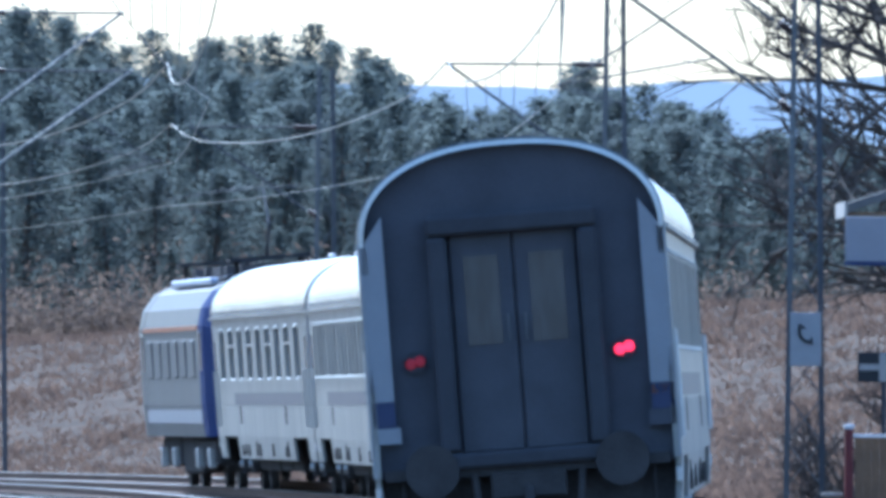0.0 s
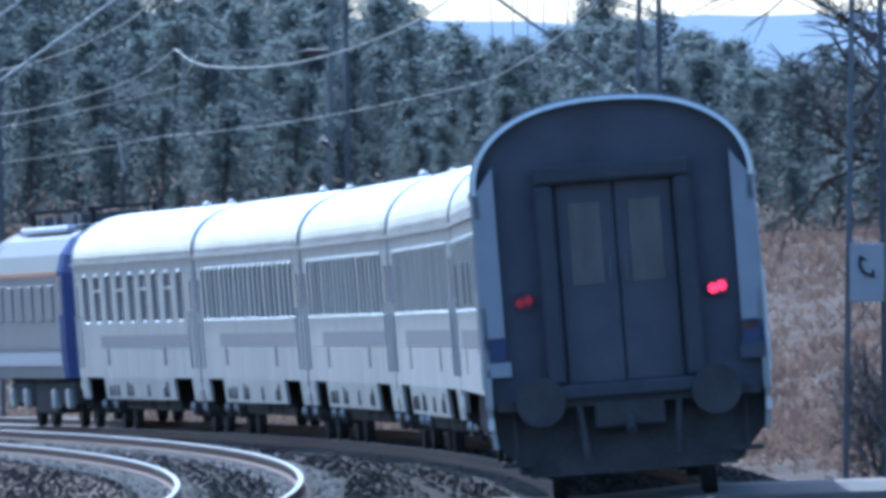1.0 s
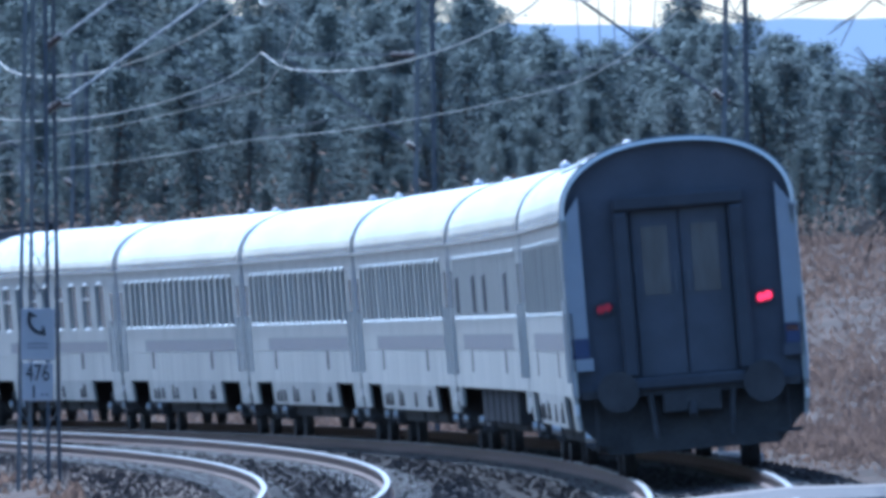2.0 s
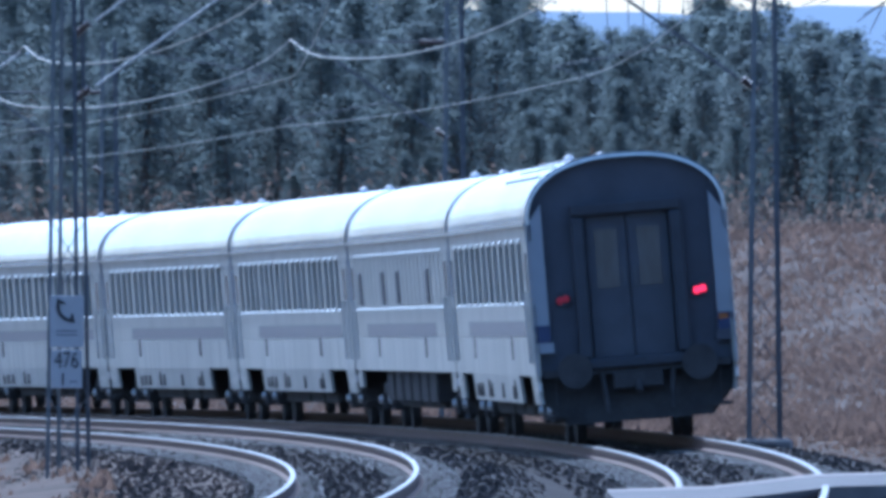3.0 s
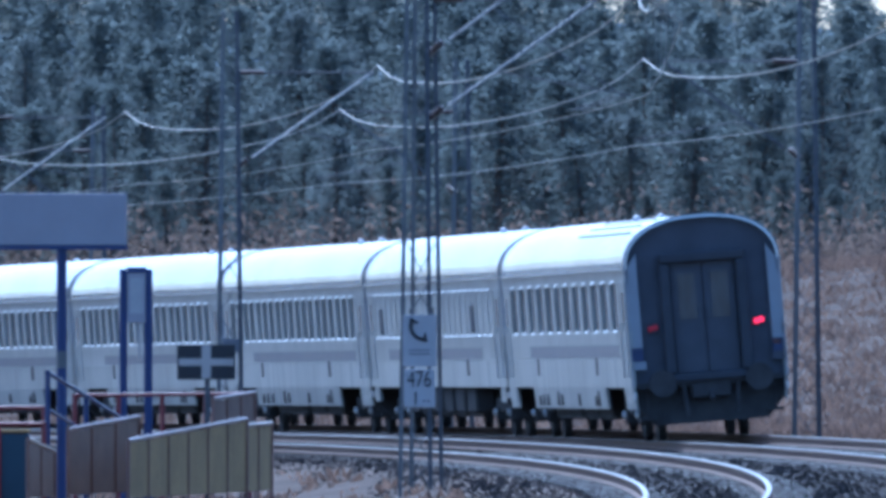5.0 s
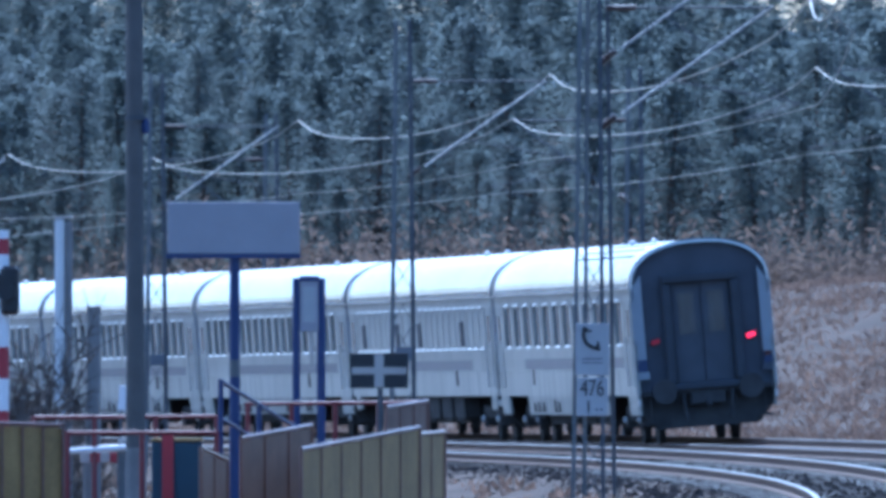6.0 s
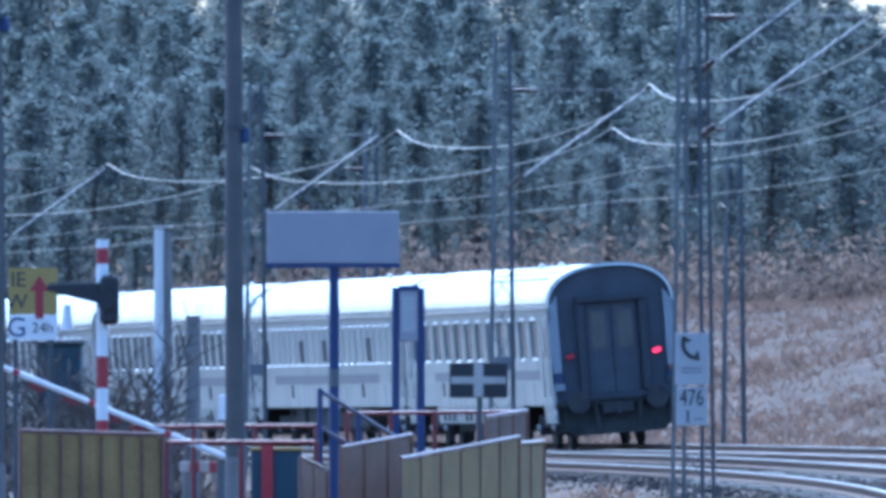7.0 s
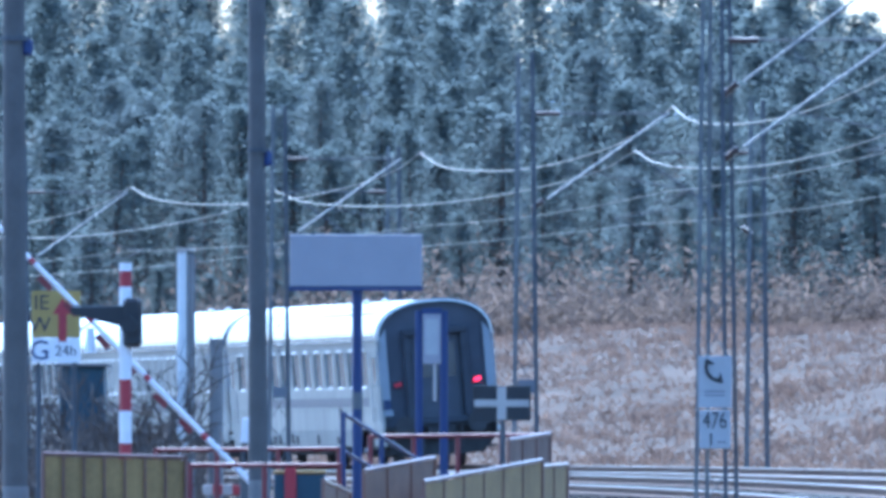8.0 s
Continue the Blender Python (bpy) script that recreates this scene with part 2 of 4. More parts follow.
M_UNDER = mat("grimy_underframe", (0.060, 0.057, 0.056), 0.95, var=0.4, spec=0.1)
M_STEEL = mat("bright_buffer_steel", (0.55, 0.55, 0.54), 0.35, 0.6, var=0.2)
M_LAMP = mat("red_tail_lamp", (0.5, 0.02, 0.04), 0.3, var=0.1, bump=0, emit=((1.0, 0.02, 0.06), 0.9))
M_LAMPDIM = mat("dim_tail_lamp", (0.16, 0.012, 0.025), 0.5, var=0.1, bump=0, emit=((1.0, 0.02, 0.05), 0.04))
M_RIM = mat("dull_aluminium", (0.30, 0.305, 0.31), 0.4, 0.4, var=0.25)
M_AMBER = mat("amber_reflector", (0.35, 0.12, 0.02), 0.4)
M_LOCO = mat("silver_loco_paint", (0.125, 0.13, 0.134), 0.5, var=0.22, scale=1.5, fine=8, spec=0.25, stretch=(1, 3, 0.25))
M_LOCOBLUE = mat("blue_loco_paint", (0.012, 0.03, 0.12), 0.75, var=0.15, spec=0.1)
M_ORANGE = mat("orange_stripe", (0.40, 0.16, 0.08), 0.5)
M_ROOFLOCO = mat("pale_loco_roof", (0.48, 0.52, 0.62), 0.45, 0.1, var=0.12)

CAR, HALF, EAVE, TOP = 26.41, 13.02, 3.15, 4.05
W = 1.41


def arch(w, eave, top, n=29):
    """The roof's curve from the left eave to the right one: tight shoulders, flat crown."""
    pts = []
    for i in range(n):
        a = math.pi * (1 - i / (n - 1))
        c, q = math.cos(a), math.sin(a)
        pts.append((w * math.copysign(abs(c) ** 0.86, c), eave + (top - eave) * q ** 0.86))
    return pts


def sill(sgn, y0, y1, z, deep):
    """A rail with a sloping upper face along the side."""
    x0, x1 = sgn * (W - 0.04), sgn * (W + deep)
    bm = loft(fresh(), [[(x0, y, z), (x1, y, z), (x1, y, z + 0.012), (sgn * (W - 0.006), y, z + 0.05), (x0, y, z + 0.05)] for y in (y0, y1)])
    bmesh.ops.recalc_face_normals(bm, faces=bm.faces[:])
    return bm


def coach(kind):
    car = thing("passenger_coach", Matrix(), {
        "rear": "grey express coach with dark end wall and red tail lamps",
        "diner": "grey dining coach with small dark kitchen windows and silver roof",
        "compartment": "grey compartment coach with wide dark windows and silver roof",
        "saloon": "grey express coach with long window row and silver roof"}[kind], "train coach", "coaches of the train")
    skirt = 0.62 if kind != "diner" else 1.0
    # side walls, in bands from the skirt to the eaves
    for sgn in (-1, 1):
        for name, mt, z0, z1, inset in (("lower_side", M_BODYLOW, 1.02, 1.55, 0.0), ("side_band", M_BODY, 1.81, 2.03, 0.0),
                                        ("upper_side", M_BODY, 2.90, EAVE, 0.02)):
            bm = box(fresh(), sgn * (W - 0.06 - inset), sgn * (W - inset), -HALF, HALF, z0, z1)
            bmesh.ops.recalc_face_normals(bm, faces=bm.faces[:])
            part(name, bm, mt, car)
        # the belt with its darker stripe
        bm = box(fresh(), sgn * (W - 0.06), sgn * (W - 0.001), -HALF, HALF, 1.55, 1.81)
        part("belt", bm, M_BODY, car)
        y0, y1 = (-11.0, 7.5) if kind != "diner" else (-9.0, 9.0)
        bm = box(fresh(), sgn * (W - 0.03), sgn * (W + 0.003), y0, y1, 1.58, 1.80)
        part("stripe", bm, M_BAND, car, "dull dark stripe along the side")
        # window band: glass and pillars
        n = {"rear": 12, "diner": 22, "saloon": 19, "compartment": 9}[kind]
        pitch = (2 * HALF - 3.2) / n
        for i in range(n + 1):
            y = -HALF + 1.6 + pitch * i
            wide = {"rear": 0.5, "diner": 0.3, "saloon": 0.34 if i % 3 else 0.5, "compartment": 1.0}[kind]
            spot = min(0.3, (pitch - wide) * 0.32)
            bm = box(fresh(), sgn * (W - 0.06), sgn * (W - 0.004), y - wide / 2, y + wide / 2, 2.03, 2.90)
            part("pillar", bm, M_BODY, car)
            if i < n and kind != "diner":
                bm = box(fresh(), sgn * (W - 0.09), sgn * (W - 0.05), y + wide / 2 - 0.01, y + pitch - wide / 2 + 0.01, 2.03, 2.90)
                part("window_pane", bm, M_GLASS, car, "dark tinted window pane")
            if i < n:
                bm = sill(sgn, y + pitch / 2 - spot, y + pitch / 2 + spot, 2.015, 0.026)
                part("window_rail", bm, M_FRAME, car, "bright rail along the window foot")
                bm = sill(sgn, y + pitch / 2 - spot, y + pitch / 2 + spot, 2.915, 0.02)
                part("window_rail", bm, M_FRAME, car)
                if kind == "compartment" and i % 2:
                    bm = box(fresh(), sgn * (W - 0.05), sgn * (W + 0.006), y + wide / 2, y + pitch - wide / 2, 2.62, 2.66)
                    part("vent_bar", bm, M_FRAME, car, "bright bar of an opened vent")
        if kind == "diner":
            bm = box(fresh(), sgn * (W - 0.06), sgn * (W - 0.022), -HALF + 1.62, HALF - 1.62, 2.03, 2.90)
            part("galley_wall", bm, M_BODYLOW, car)
            for y in (-7.5, 0.0, 4.0, 10.2):
                bm = box(fresh(), sgn * (W - 0.05), sgn * (W + 0.004), y - 0.32, y + 0.32, 2.10, 2.66, 0.03)
                part("kitchen_window", bm, M_RUBBER, car, "small dark kitchen window")
        for y in (-6.2, 6.0):
            bm = box(fresh(), sgn * (W - 0.02), sgn * (W + 0.006), y - 0.19, y + 0.19, 1.24, 1.57, 0.01)
            part("side_hatch", bm, M_UNDER, car, "small dark hatch in the side")
        # doors at both ends
        for e in (-1, 1):
            y = e * (HALF - 0.85)
            bm = box(fresh(), sgn * (W - 0.08), sgn * (W - 0.03), y - 0.75, y + 0.75, 2.03, 2.95)
            box(bm, sgn * (W - 0.08), sgn * (W - 0.012), y - 0.42, y + 0.42, 0.72, 2.95, 0.01)
            d = part("door", bm, M_BODY, car, "grey folding entrance door")
            bm = box(fresh(), sgn * (W - 0.05), sgn * (W - 0.004), y - 0.22, y + 0.22, 2.1, 2.75)
            part("door_window", bm, M_GLASS, d)
            for g in (-0.46, 0.46):
                bm = rod(fresh(), (sgn * (W + 0.02), y + g, 1.2), (sgn * (W + 0.02), y + g, 2.2), 0.018, sides=6)
                part("grab_rail", bm, M_STEEL, d, "bright grab rail")
        # skirt with openings for the bogies
        if kind != "diner":
            for a, b in ((-7.6, 7.5), (-HALF + 0.1, -HALF + 1.75), (HALF - 1.75, HALF - 0.1)):
                bm = fresh()
                loft(bm, [[(sgn * (W - 0.05), y, 1.02), (sgn * W, y, 1.02), (sgn * (W - 0.03), y, skirt), (sgn * (W - 0.08), y, skirt)] for y in (a, b)])
                sk = part("skirt", bm, M_BODYLOW, car)
                for y in [q for q in (-6.2, -5.6, -2.2, 1.4, 2.2, 4.4, 5.3, 6.1) if a < q < b - 0.4]:
                    bm = box(fresh(), sgn * (W - 0.11), sgn * (W + 0.004), y, y + 0.3, skirt + 0.06, skirt + 0.06 + 0.24 + 0.06 * math.sin(y * 7))
                    part("vent", bm, M_UNDER, sk, "dark louvre in the skirt")
        else:
            for y in np.arange(-6, 6, 2.2):
                bm = box(fresh(), sgn * 0.9, sgn * (W - 0.12), y, y + 1.6, 0.5, 1.0, 0.03)
                part("equipment_box", bm, M_UNDER, car)
    # roof
    prof = arch(W - 0.005, EAVE, TOP)
    inner = arch(W - 0.035, EAVE, TOP - 0.03)[::-1]
    bm = loft(fresh(), [[(x, y, z) for x, z in prof + inner] for y in np.linspace(-HALF, HALF, 9)])
    roof = part("roof", bm, M_ROOF, car, "shiny silver arched roof")
    for sgn in (-1, 1):
        bm = box(fresh(), sgn * (W - 0.05), sgn * (W + 0.03), -HALF, HALF, EAVE - 0.02, EAVE + 0.03)
        part("gutter", bm, M_BODYLOW, roof)
    ribs = arch(W + 0.005, EAVE + 0.012, TOP + 0.014)
    ribs_in = arch(W - 0.05, EAVE, TOP - 0.03)[::-1]
    for y in ((-HALF + 0.15, HALF - 0.15)):
        bm = loft(fresh(), [[(x, q, z) for x, z in ribs + ribs_in] for q in (y - 0.12, y + 0.12)])
        part("roof_seam", bm, M_ROOFDARK, roof)
    if kind == "rear":
        # added rim in bright steel, standing for sunlight along the roof's edge
        outer, small = arch(W + 0.012, EAVE, TOP + 0.012), arch(W - 0.05, EAVE, TOP - 0.05)
        bm = loft(fresh(), [[(x, -HALF + 0.07, z) for x, z in outer], [(x, -HALF - 0.005, z) for x, z in arch(W - 0.01, EAVE, TOP - 0.012)], [(x, -HALF - 0.01, z) for x, z in small]], close=False)
        part("roof_rim", bm, M_STEEL, roof, "bright added rim that stands for the sunlit roof edge")
        for sgn in (-1, 1):
            bm = rod(fresh(), (sgn * (W - 0.005), -HALF + 0.01, 1.02), (sgn * (W - 0.005), -HALF + 0.01, EAVE), 0.017, sides=8)
            part("corner_trim", bm, M_RIM, car, "dull aluminium corner trim")
        for k in range(3):
            a = prof[6 + 2 * k]
            b = prof[8 + 2 * k]
            p, q = Vector((a[0], 0, a[1])), Vector((b[0], 0, b[1]))
            c = p.lerp(q, 0.4)
            bm = rod(fresh(), (c.x, -HALF + 2.0, c.z), (c.x, -HALF + 12.0, c.z), 0.035, sides=6)
            part("roof_rib", bm, M_ROOFDARK, roof)
    for dx, y in ((-0.3, -4.5), (0.15, -4.5)):
        bm = fresh()
        bmesh.ops.create_uvsphere(bm, u_segments=10, v_segments=6, radius=0.085, matrix=Matrix.Translation((dx, y, TOP + 0.0)))
        part("roof_vent", bm, M_STEEL, roof, "small round roof vent")
    # floor, end walls, gangways
    part("floor", box(fresh(), -W + 0.1, W - 0.1, -HALF, HALF, 0.98, 1.08), M_UNDER, car)
    for e in (-1, 1):
        outline = [(x * 0.985, z - 0.02) for x, z in arch(W - 0.02, EAVE, TOP - 0.02)] + [(W - 0.04, 1.0), (-W + 0.04, 1.0)]
        y0, y1 = e * (HALF - 0.22), e * (HALF - 0.12)
        bm = loft(fresh(), [[(x, y, z) for x, z in outline] for y in (min(y0, y1), max(y0, y1))])
        wall = part("end_wall", bm, M_END, car, "dark shaded end wall")
        f = e * (HALF - 0.115)
        o = e * HALF
        for sgn in (-1, 1):
            # pale corner fins that carry the outline past the end wall
            bm = fresh()
            x0, x1 = sgn * (W - 0.23), sgn * (W - 0.015)
            loft(bm, [[(x0, y, 1.72), (x1, y, 1.72), (x1, y, EAVE - 0.02), (x0, y, EAVE + 0.27)] for y in (min(f, o), max(f, o))])
            part("corner_fin", bm, M_PALE, wall, "pale grey corner fin")
            bm = box(fresh(), x0, x1, min(f, o), max(f, o), 1.48, 1.715)
            part("corner_fin", bm, M_NAVY, wall, "navy blue foot of the fin")
            bm = box(fresh(), min(x0 - sgn * 0.04, x1), max(x0 - sgn * 0.04, x1), min(f, o), max(f, o), 1.33, 1.475)
            part("corner_fin", bm, M_PALE if sgn < 0 else M_END, wall)
            # buffers
            bm = rod(fresh(), (sgn * 0.875, o - e * 0.15, 1.05), (sgn * 0.875, o + e * 0.08, 1.05), 0.11, sides=12)
            rod(bm, (sgn * 0.875, o + e * 0.08, 1.05), (sgn * 0.875, o + e * 0.13, 1.05), 0.25, sides=16)
            part("buffer", bm, M_UNDER, car)
            # lamps
            lit = M_LAMP if sgn > 0 else M_LAMPDIM
            bm = rod(fresh(), (sgn * 0.963, f, 2.06), (sgn * 0.963, f + e * 0.05, 2.06), 0.10, sides=18)
            h = part("lamp_housing", bm, M_RUBBER, wall)
            if kind == "rear" and e < 0:
                bm = fresh()
                for a in (-0.042, 0.042):
                    rod(bm, (sgn * 0.963 + a, f + e * 0.05, 2.06 + a * 0.25), (sgn * 0.963 + a, f + e * 0.075, 2.06 + a * 0.25), 0.052, 0.04, sides=14)
                part("tail_lamp", bm, lit, h, "glowing red tail lamp")
            bm = rod(fresh(), (sgn * 1.15, f, 1.0), (sgn * 1.15, f, 0.45), 0.02, sides=6)
            box(bm, sgn * 1.0, sgn * 1.3, min(f, f - e * 0.2), max(f, f - e * 0.2), 0.42, 0.47)
            part("step", bm, M_UNDER, car)
        # small bright blocks added as the glint at the lower corners
        for x in (-W + 0.03, W - 0.03):
            bm = box(fresh(), x - 0.03, x + 0.03, min(f, o), max(f, o), 0.80, 0.93, 0.01)
            part("lamp_bracket", bm, M_STEEL, wall, "bright block drawn for the glint at the corner")
        bm = box(fresh(), W - 0.22, W - 0.08, min(f, o), max(f, o), 1.62, 1.7)
        part("reflector", bm, M_AMBER, wall, "amber reflector")
        # gangway: rubber frame and a double door with windows
        for x0, x1, z0, z1 in ((-0.78, -0.60, 1.21, 3.19), (0.60, 0.78, 1.21, 3.19), (-0.78, 0.78, 3.20, 3.38), (-0.8, 0.8, 1.05, 1.2)):
            bm = box(fresh(), x0, x1, min(f, f + e * 0.2), max(f, f + e * 0.2), z0, z1, 0.03)
            part("gangway_bellows", bm, M_RUBBER, wall, "black rubber gangway tube")
        lower = [(-1.38, 1.0), (1.38, 1.0), (1.38, 0.70), (1.02, 0.30), (-1.02, 0.30), (-1.38, 0.70)]
        bm = loft(fresh(), [[(x, y, z) for x, z in lower] for y in sorted((f - e * 0.35, f - e * 0.12))])
        part("end_gear", bm, M_UNDER, car, "grimy brake gear under the buffer beam")
        for sgn in (-1, 1):
            bm = box(fresh(), min(0.01 * sgn, 0.58 * sgn), max(0.01 * sgn, 0.58 * sgn), min(f, f + e * 0.04), max(f, f + e * 0.04), 1.2, 3.2, 0.012)
            d = part("gangway_door", bm, M_ENDLITE, wall, "dark grey gangway door leaf")
            bm = box(fresh(), min(0.14 * sgn, 0.46 * sgn), max(0.14 * sgn, 0.46 * sgn), min(f, f + e * 0.05), max(f, f + e * 0.05), 2.18, 3.0)
            part("door_pane", bm, M_ENDGLASS, d, "dim door window with reflections painted into the glass")
            bm = rod(fresh(), (sgn * 0.08, f + e * 0.07, 2.2), (sgn * 0.08, f + e * 0.07, 2.45), 0.012, sides=6)
            part("handle", bm, M_GALV, d)
        bm = box(fresh(), -0.35, 0.35, min(f, f + e * 0.15), max(f, f + e * 0.15), 0.75, 1.0, 0.02)
        rod(bm, (0, f, 0.95), (0, f + e * 0.3, 0.7), 0.05)
        rod(bm, (0.5, f + e * 0.1, 1.0), (0.45, f + e * 0.15, 0.45), 0.035)
        rod(bm, (-0.5, f + e * 0.1, 1.0), (-0.45, f + e * 0.15, 0.45), 0.035)
        part("coupling", bm, M_UNDER, car)
        # bogie
        yb = e * 9.5
        bm = fresh()
        for sgn in (-1, 1):
            box(bm, sgn * 1.0 - 0.08, sgn * 1.0 + 0.08, yb - 1.7, yb + 1.7, 0.5, 0.78, 0.03)
            for w in (-1.25, 1.25):
                box(bm, sgn * 1.0 - 0.14, sgn * 1.0 + 0.14, yb + w - 0.16, yb + w + 0.16, 0.32, 0.62, 0.03)
        box(bm, -1.0, 1.0, yb - 0.35, yb + 0.35, 0.5, 0.95, 0.04)
        bogie = part("bogie", bm, M_UNDER, car)
        for w in (-1.25, 1.25):
            bm = fresh()
            for sgn in (-1, 1):
                rod(bm, (sgn * 0.685, yb + w, 0.46), (sgn * 0.825, yb + w, 0.46), 0.46, sides=24)
            rod(bm, (-0.7, yb + w, 0.46), (0.7, yb + w, 0.46), 0.09)
            part("wheelset", bm, M_UNDER, bogie)
            for sgn in (-1, 1):
                bm = rod(fresh(), (sgn * 1.1, yb + w, 0.5), (sgn * 1.2, yb + w, 0.5), 0.085, 0.06, sides=12)
                part("axle_cover", bm, M_STEEL, bogie, "bright axle box cover")
    for y in (-4.5, -1.5, 1.8, 4.4):
        bm = box(fresh(), -1.15, 1.15, y - 1.35, y + 1.35, 0.40, 1.0, 0.04)
        part("equipment_box", bm, M_UNDER, car)
    return car


def locomotive():
    loco = thing("electric_locomotive", Matrix(), "silver electric locomotive with blue end and roof pantographs", "locomotive")
    hl = 8.2
    prof = [(-1.45, 1.0), (-1.48, 1.6), (-1.45, 3.05), (-1.36, 3.38), (-1.12, 3.68), (-0.7, 3.86), (0.7, 3.86), (1.12, 3.68), (1.36, 3.38), (1.45, 3.05), (1.48, 1.6), (1.45, 1.0)]
    bm = loft(fresh(), [[(x, y, z) for x, z in q] for y, q in ((-hl + 1.7, prof), (hl - 1.7, prof))])
    part("body", bm, M_LOCO, loco)
    for e in (-1, 1):
        nose = [(x * 0.9, 1.0 + (z - 1.0) * (0.86 if z > 3.4 else 0.97)) for x, z in prof]
        front = [(x * 1.005, z + 0.006) for x, z in prof]
        rings = [[(x, y, z) for x, z in q] for y, q in sorted(((e * (hl - 1.7), front), (e * (hl - 0.7), front), (e * hl, nose)), key=lambda r: r[0])]
        c = part("cab", loft(fresh(), rings), M_LOCOBLUE if e < 0 else M_LOCO, loco, "blue cab end" if e < 0 else "silver cab end")
        for sgn in (-1, 1):
            bm = box(fresh(), min(0.08 * sgn, 1.05 * sgn), max(0.08 * sgn, 1.05 * sgn), e * hl - 0.03, e * hl + 0.03, 2.3, 3.0, 0.02)
            part("windscreen", bm, M_GLASS, c)
            bm = box(fresh(), sgn * 1.38, sgn * 1.475, e * (hl - 1.35) - 0.3, e * (hl - 1.35) + 0.3, 2.2, 2.95, 0.02)
            part("cab_window", bm, M_GLASS, c)
            bm = rod(fresh(), (sgn * 0.875, e * hl, 1.05), (sgn * 0.875, e * (hl + 0.45), 1.05), 0.2, sides=14)
            part("buffer", bm, M_UNDER, loco)
    for sgn in (-1, 1):
        bm = box(fresh(), sgn * 1.44, sgn * 1.485, -hl + 1.75, hl - 1.75, 1.25, 1.5)
        part("stripe", bm, M_PALE, loco)
        bm = box(fresh(), sgn * 1.42, sgn * 1.47, -hl + 1.75, hl - 1.75, 2.98, 3.06)
        part("stripe", bm, M_ORANGE, loco, "faded orange stripe")
        for y in np.arange(-5.0, 5.1, 2.0):
            bm = box(fresh(), sgn * 1.44, sgn * 1.49, y - 0.5, y + 0.5, 2.1, 2.8, 0.02)
            part("louvre", bm, M_LOCO, loco)
    part("roof_panel", box(fresh(), -1.0, 1.0, -4.6, 4.6, 3.80, 3.93, 0.03), M_ROOFLOCO, loco, "pale roof hatch panels")
    for y in (-5.9, 5.9):
        bm = box(fresh(), -0.9, 0.9, y - 0.8, y + 0.8, 3.84, 3.92, 0.02)
        for x in (-0.6, 0.6):
            rod(bm, (x, y, 3.9), (x, y, 4.2), 0.05)
        box(bm, -0.75, 0.75, y - 0.5, y + 0.5, 4.18, 4.25)
        part("pantograph_base", bm, M_UNDER, loco)
    bm = rod(fresh(), (0, -5.6, 4.22), (0, -6.6, 4.85), 0.035)
    rod(bm, (0, -6.6, 4.85), (0, -5.9, 5.5), 0.022)
    rod(bm, (-0.7, -5.9, 5.5), (0.7, -5.9, 5.5), 0.014)
    part("pantograph", bm, M_GALVDARK, loco, "raised grey pantograph")
    for y in np.arange(-4, 4.1, 1.0):
        bm = box(fresh(), -0.5 + 0.2 * math.sin(y * 3), 0.45, y - 0.3, y + 0.3, 3.93, 4.12, 0.02)
        part("roof_gear", bm, M_UNDER, loco)
    for yb in (-4.2, 4.2):
        bm = box(fresh(), -1.25, 1.25, yb - 2.1, yb + 2.1, 0.45, 0.95, 0.05)
        bogie = part("bogie", bm, M_UNDER, loco)
        for w in (-1.4, 1.4):
            bm = fresh()
            for sgn in (-1, 1):
                rod(bm, (sgn * 0.685, yb + w, 0.58), (sgn * 0.83, yb + w, 0.58), 0.58, sides=24)
            rod(bm, (-1.22, yb + w, 0.58), (1.22, yb + w, 0.58), 0.16, sides=12)
            part("wheelset", bm, M_UNDER, bogie)
            for sgn in (-1, 1):
                bm = box(fresh(), min(sgn * 1.2, sgn * 1.36), max(sgn * 1.2, sgn * 1.36), yb + w - 0.18, yb + w + 0.18, 0.4, 0.78, 0.03)
                part("axle_box", bm, M_STEEL, bogie, "worn axle box")
    part("underframe", box(fresh(), -1.2, 1.2, -2.2, 2.2, 0.28, 1.0, 0.05), M_UNDER, loco)
    return loco


def on_rails(s0, a, b):
    """The pose of a vehicle whose bogies stand a and b metres past s0."""
    p, q = beside(s0 + a, 0), beside(s0 + b, 0)
    c, d = (p + q) / 2, q - p
    yaw = math.atan2(-d.x, d.y)
    tip = math.atan2(d.z, math.hypot(d.x, d.y))
    return Matrix.Translation(c) @ Matrix.Rotation(yaw, 4, "Z") @ Matrix.Rotation(tip, 4, "X") @ Matrix.Translation((-0.75, 0, 0)) @ Matrix.Rotation(-CANT, 4, "Y") @ Matrix.Translation((0.75, 0, 0))


SPEED = [(0.0, 79.6), (0.5, 94.8), (1.0, 111.7), (2.5, 164.4), (3.8, 209.7), (5.5, 269.3), (8.0, 355.2)]


def tail(t):
    return float(np.interp(t, [a for a, _ in SPEED], [b for _, b in SPEED]))


COACHES = [coach("rear"), coach("diner"), coach("saloon")]
for i in range(2):
    COACHES.append(copy_thing(COACHES[2], Matrix()))
COACHES.append(coach("compartment"))
LOCO = locomotive()


# ---- sleepers, stones and the level crossing ----
def sleeper_mesh():
    bm = fresh()
    loft(bm, [[(x, -0.13, -0.34), (x, 0.13, -0.34), (x, 0.10, z), (x, -0.10, z)] for x, z in ((-1.25, -0.17), (-0.5, -0.17), (-0.3, -0.2), (0.3, -0.2), (0.5, -0.17), (1.25, -0.17))])
    me = bpy.data.meshes.new("sleeper")
    bm.to_mesh(me)
    bm.free()
    me.materials.append(M_SLEEPER)
    return me


